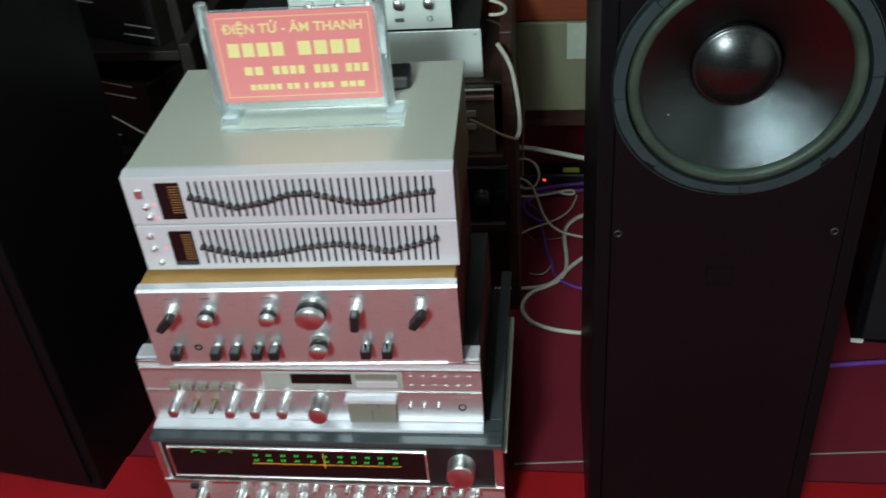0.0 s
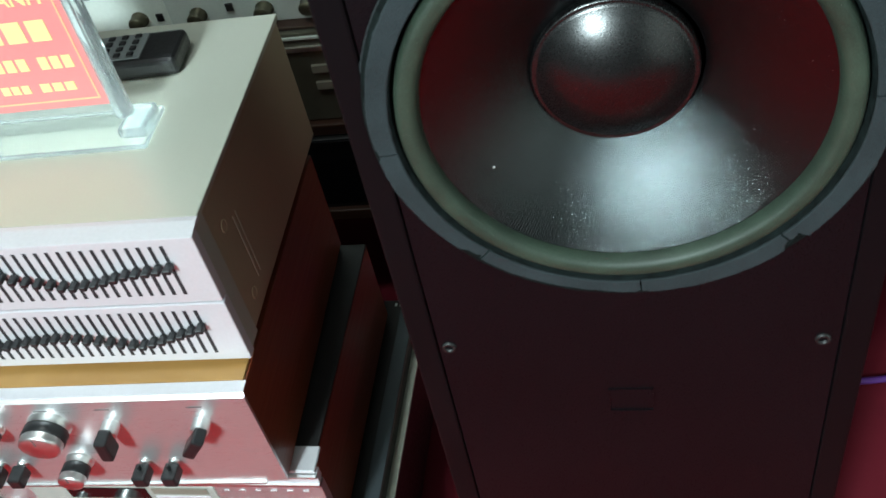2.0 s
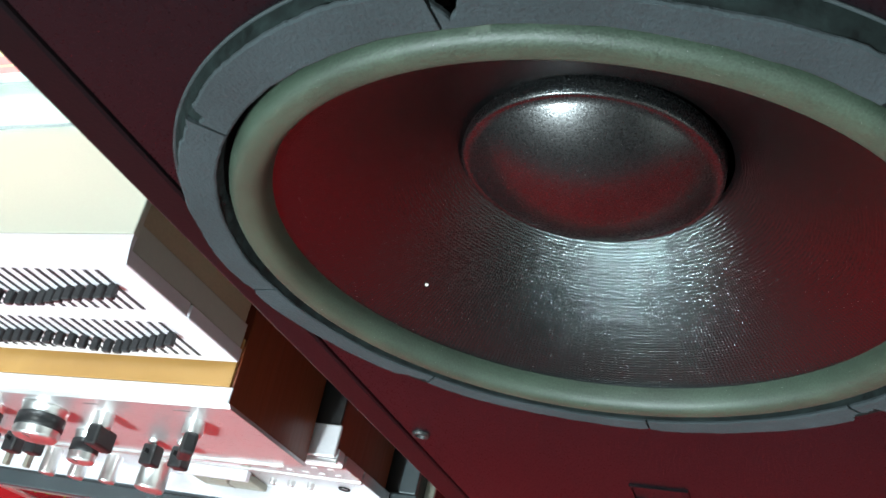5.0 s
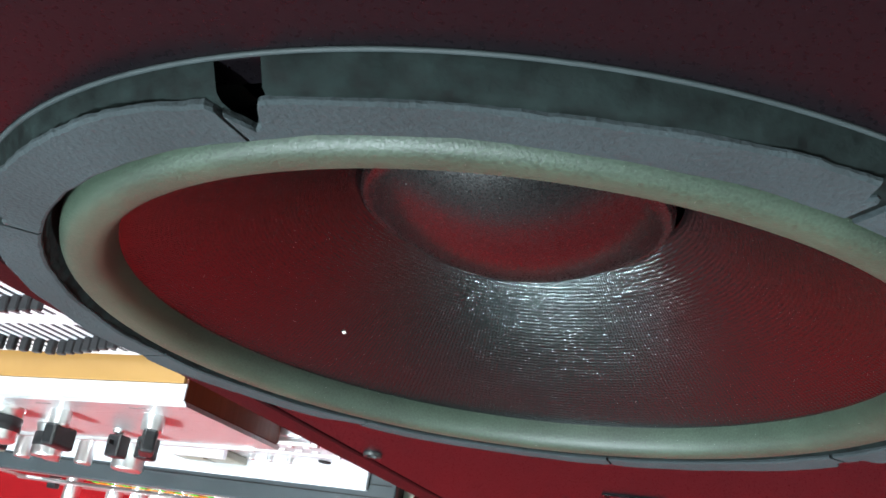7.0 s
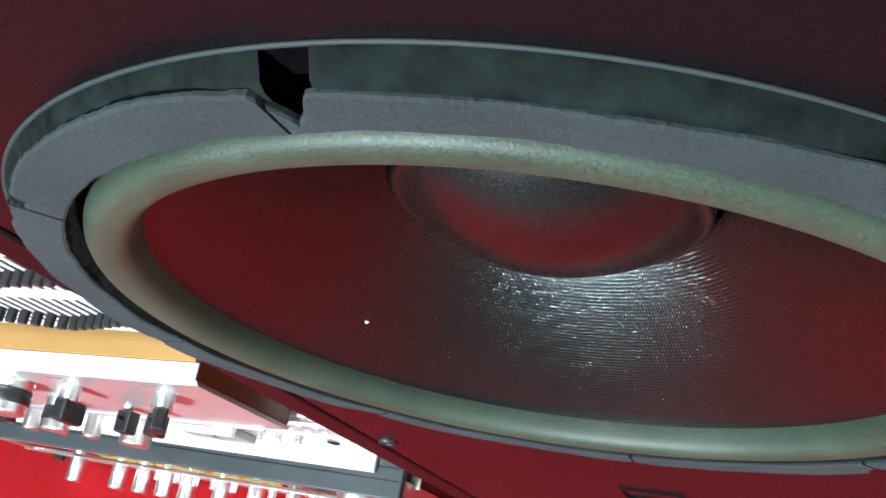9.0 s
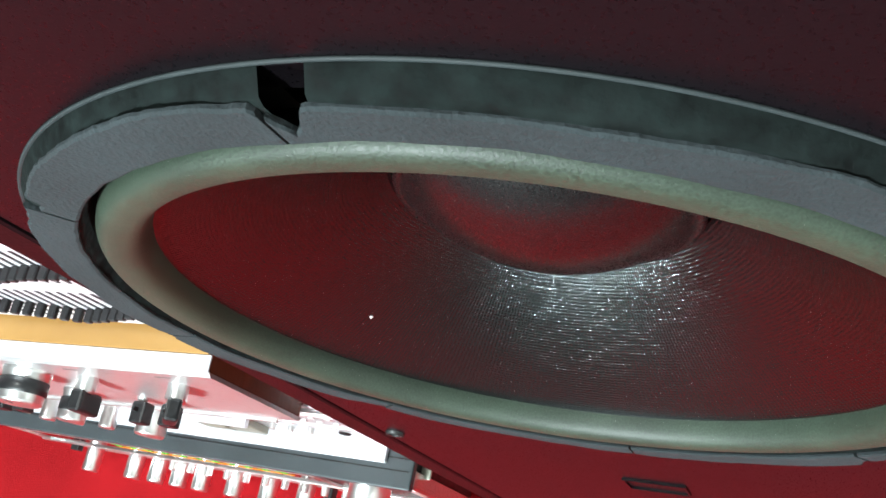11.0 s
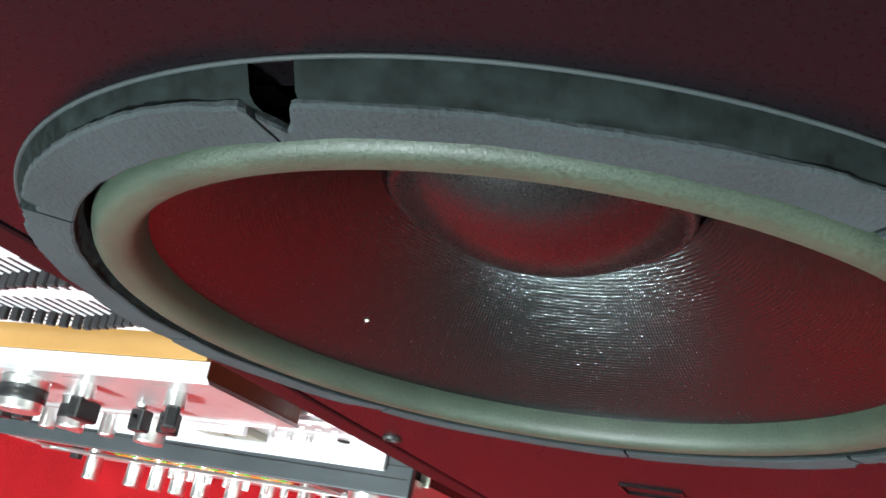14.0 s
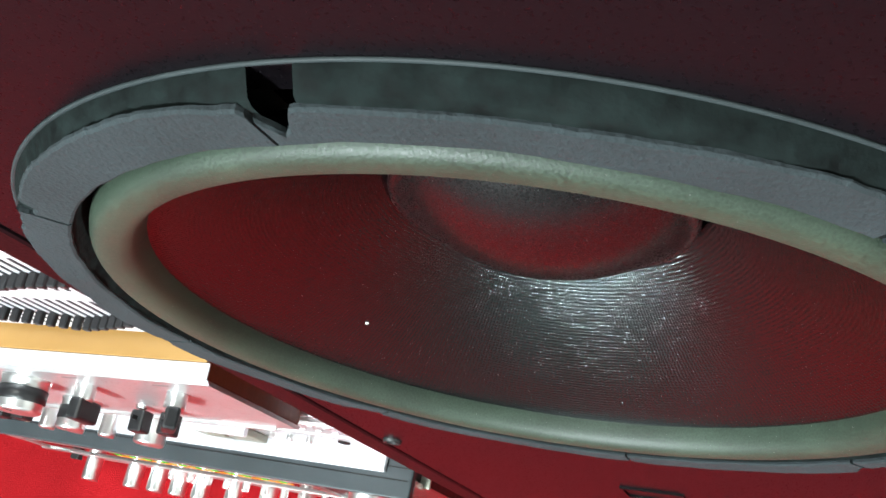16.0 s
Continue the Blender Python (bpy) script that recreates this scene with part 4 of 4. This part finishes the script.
    tube("white_cable", [(-0.048, 1.392, -0.124), (0.000, 1.393, -0.124), (0.036, 1.397, -0.124), (0.066, 1.419, -0.124), (0.084, 1.456, -0.124), (0.111, 1.491, -0.124), (0.134, 1.518, -0.124)], 0.0046, CABLE_WHITE, None, "thick white cable lying on the carpet", cat)
    tube("hanging_cable", [(-0.030, 1.290, 0.486), (-0.019, 1.290, 0.469), (-0.007, 1.290, 0.444), (-0.002, 1.290, 0.410), (0.003, 1.290, 0.372), (0.005, 1.290, 0.338), (0.004, 1.290, 0.314), (-0.003, 1.290, 0.303)], 0.0038, CABLE_WHITE, None, "white cable hanging in a loop behind the rack", cat)
    tube("hanging_cable", [(-0.002, 1.275, 0.311), (-0.021, 1.275, 0.315), (-0.043, 1.275, 0.328), (-0.067, 1.275, 0.343), (-0.084, 1.275, 0.351)], 0.0028, CABLE_BROWN, None, "thin brown cable slung behind the rack", cat)
    tube("hanging_cable", [(-0.074, 1.580, 0.407), (-0.057, 1.580, 0.404), (-0.035, 1.580, 0.389), (-0.018, 1.580, 0.346), (-0.005, 1.580, 0.290), (-0.004, 1.580, 0.199), (-0.007, 1.580, 0.117), (-0.010, 1.580, 0.045)], 0.0024, CABLE_BROWN, None, "thin brown cable running down to the floor", cat)
    tube("white_lead", [(-0.041, 1.290, 0.538), (-0.026, 1.290, 0.537), (-0.014, 1.290, 0.541), (-0.012, 1.290, 0.549), (-0.020, 1.290, 0.558), (-0.040, 1.290, 0.563)], 0.0028, CABLE_WHITE, None, "small loop of white lead at the rack edge", cat)
    tube("white_lead", [(-0.049, 1.600, 0.097), (-0.034, 1.600, 0.104), (-0.015, 1.600, 0.105), (0.034, 1.600, 0.097), (0.082, 1.600, 0.085), (0.131, 1.600, 0.074)], 0.0055, CABLE_WHITE, None, "white mains lead over the power strip", cat)
    tube("coiled_lead", [(-0.030, 1.580, 0.069), (-0.022, 1.580, 0.083), (-0.009, 1.580, 0.090), (0.012, 1.580, 0.083), (0.025, 1.580, 0.063), (0.027, 1.580, 0.038), (0.017, 1.580, 0.016), (-0.002, 1.580, 0.007), (-0.019, 1.580, 0.016), (-0.025, 1.580, 0.031), (-0.014, 1.580, 0.040), (0.006, 1.580, 0.025), (0.020, 1.580, -0.006), (0.030, 1.580, -0.052), (0.047, 1.580, -0.087), (0.077, 1.580, -0.111), (0.111, 1.580, -0.120), (0.134, 1.580, -0.122)], 0.003, CABLE_BEIGE, None, "thin beige lead in a loose coil", cat)
    tube("coiled_lead", [(0.110, 1.748, -0.118), (0.102, 1.699, -0.118), (0.083, 1.663, -0.118), (0.050, 1.635, -0.118), (0.011, 1.612, -0.118), (-0.014, 1.596, -0.118), (-0.032, 1.562, -0.118), (-0.043, 1.525, -0.118)], 0.0024, CABLE_BEIGE, None, "thin beige lead across the carpet", cat)
    tube("purple_cable", [(-0.041, 1.804, -0.114), (-0.015, 1.768, -0.114), (0.020, 1.768, -0.114), (0.061, 1.786, -0.114), (0.095, 1.791, -0.114), (0.137, 1.798, -0.114)], 0.0046, CABLE_PURPLE, None, "purple cable tangled among white ones", cat)
    tube("purple_cable", [(0.061, 1.769, -0.118), (0.020, 1.759, -0.118), (-0.011, 1.739, -0.118), (-0.021, 1.709, -0.118), (-0.011, 1.670, -0.118), (0.014, 1.642, -0.118), (0.041, 1.637, -0.118), (0.029, 1.670, -0.118), (0.002, 1.699, -0.118), (-0.013, 1.726, -0.118), (0.007, 1.749, -0.118), (0.136, 1.774, -0.118)], 0.0042, CABLE_PURPLE, None, "purple cable in a tight heap", cat)
    tube("purple_cable", [(0.025, 1.639, -0.124), (0.034, 1.593, -0.124), (0.038, 1.543, -0.124), (0.049, 1.504, -0.124), (0.059, 1.476, -0.124), (0.053, 1.451, -0.124), (0.084, 1.406, -0.124), (0.132, 1.391, -0.124)], 0.0036, CABLE_PURPLE, None, "purple cable winding over the carpet", cat)
    tube("white_lead", [(-0.054, 1.736, -0.110), (-0.020, 1.729, -0.110), (0.021, 1.736, -0.110), (0.055, 1.746, -0.110), (0.082, 1.759, -0.110), (0.109, 1.761, -0.110), (0.102, 1.731, -0.110), (0.068, 1.749, -0.110)], 0.003, CABLE_WHITE, None, "thin white lead in the cable heap", cat)
    tube("thin_wire", [(-0.016, 1.674, -0.124), (-0.025, 1.627, -0.124), (-0.015, 1.600, -0.124), (0.016, 1.569, -0.124)], 0.0014, CABLE_BROWN, None, "thin loose wire tangled on the carpet", cat)
    tube("thin_wire", [(0.008, 1.446, -0.124), (0.029, 1.439, -0.124), (0.043, 1.441, -0.124), (0.053, 1.476, -0.124)], 0.0016, CABLE_BEIGE, None, "thin loose wire tangled on the carpet", cat)
    tube("thin_wire", [(0.032, 1.573, -0.124), (0.064, 1.574, -0.124), (0.089, 1.587, -0.124)], 0.0013, CABLE_BROWN, None, "thin loose wire tangled on the carpet", cat)
    tube("purple_cable", [(0.40, 1.160, f), (0.52, 1.165, f), (0.60, 1.175, f), (0.70, 1.191, f), (0.95, 1.212, f)], 0.005, CABLE_PURPLE, None, "purple cable lying straight on the carpet", cat)
    tube("grey_wire", [(0.0, 0.910, FLOOR + 0.002), (0.3, 0.938, FLOOR + 0.002), (0.63, 0.968, FLOOR + 0.002), (0.95, 0.992, FLOOR + 0.002)], 0.0016, BEIGE, None, "thin grey wire along the carpet seam", cat)
    pts = [(-0.833, 1.33, 0.378), (-0.775, 1.33, 0.336), (-0.721, 1.33, 0.298)]
    tube("thin_lead", pts, 0.0016, PANEL_GREY, None, "thin pale lead hanging behind the stack", cat)


left_tower()
rear_units()
backdrop_things()
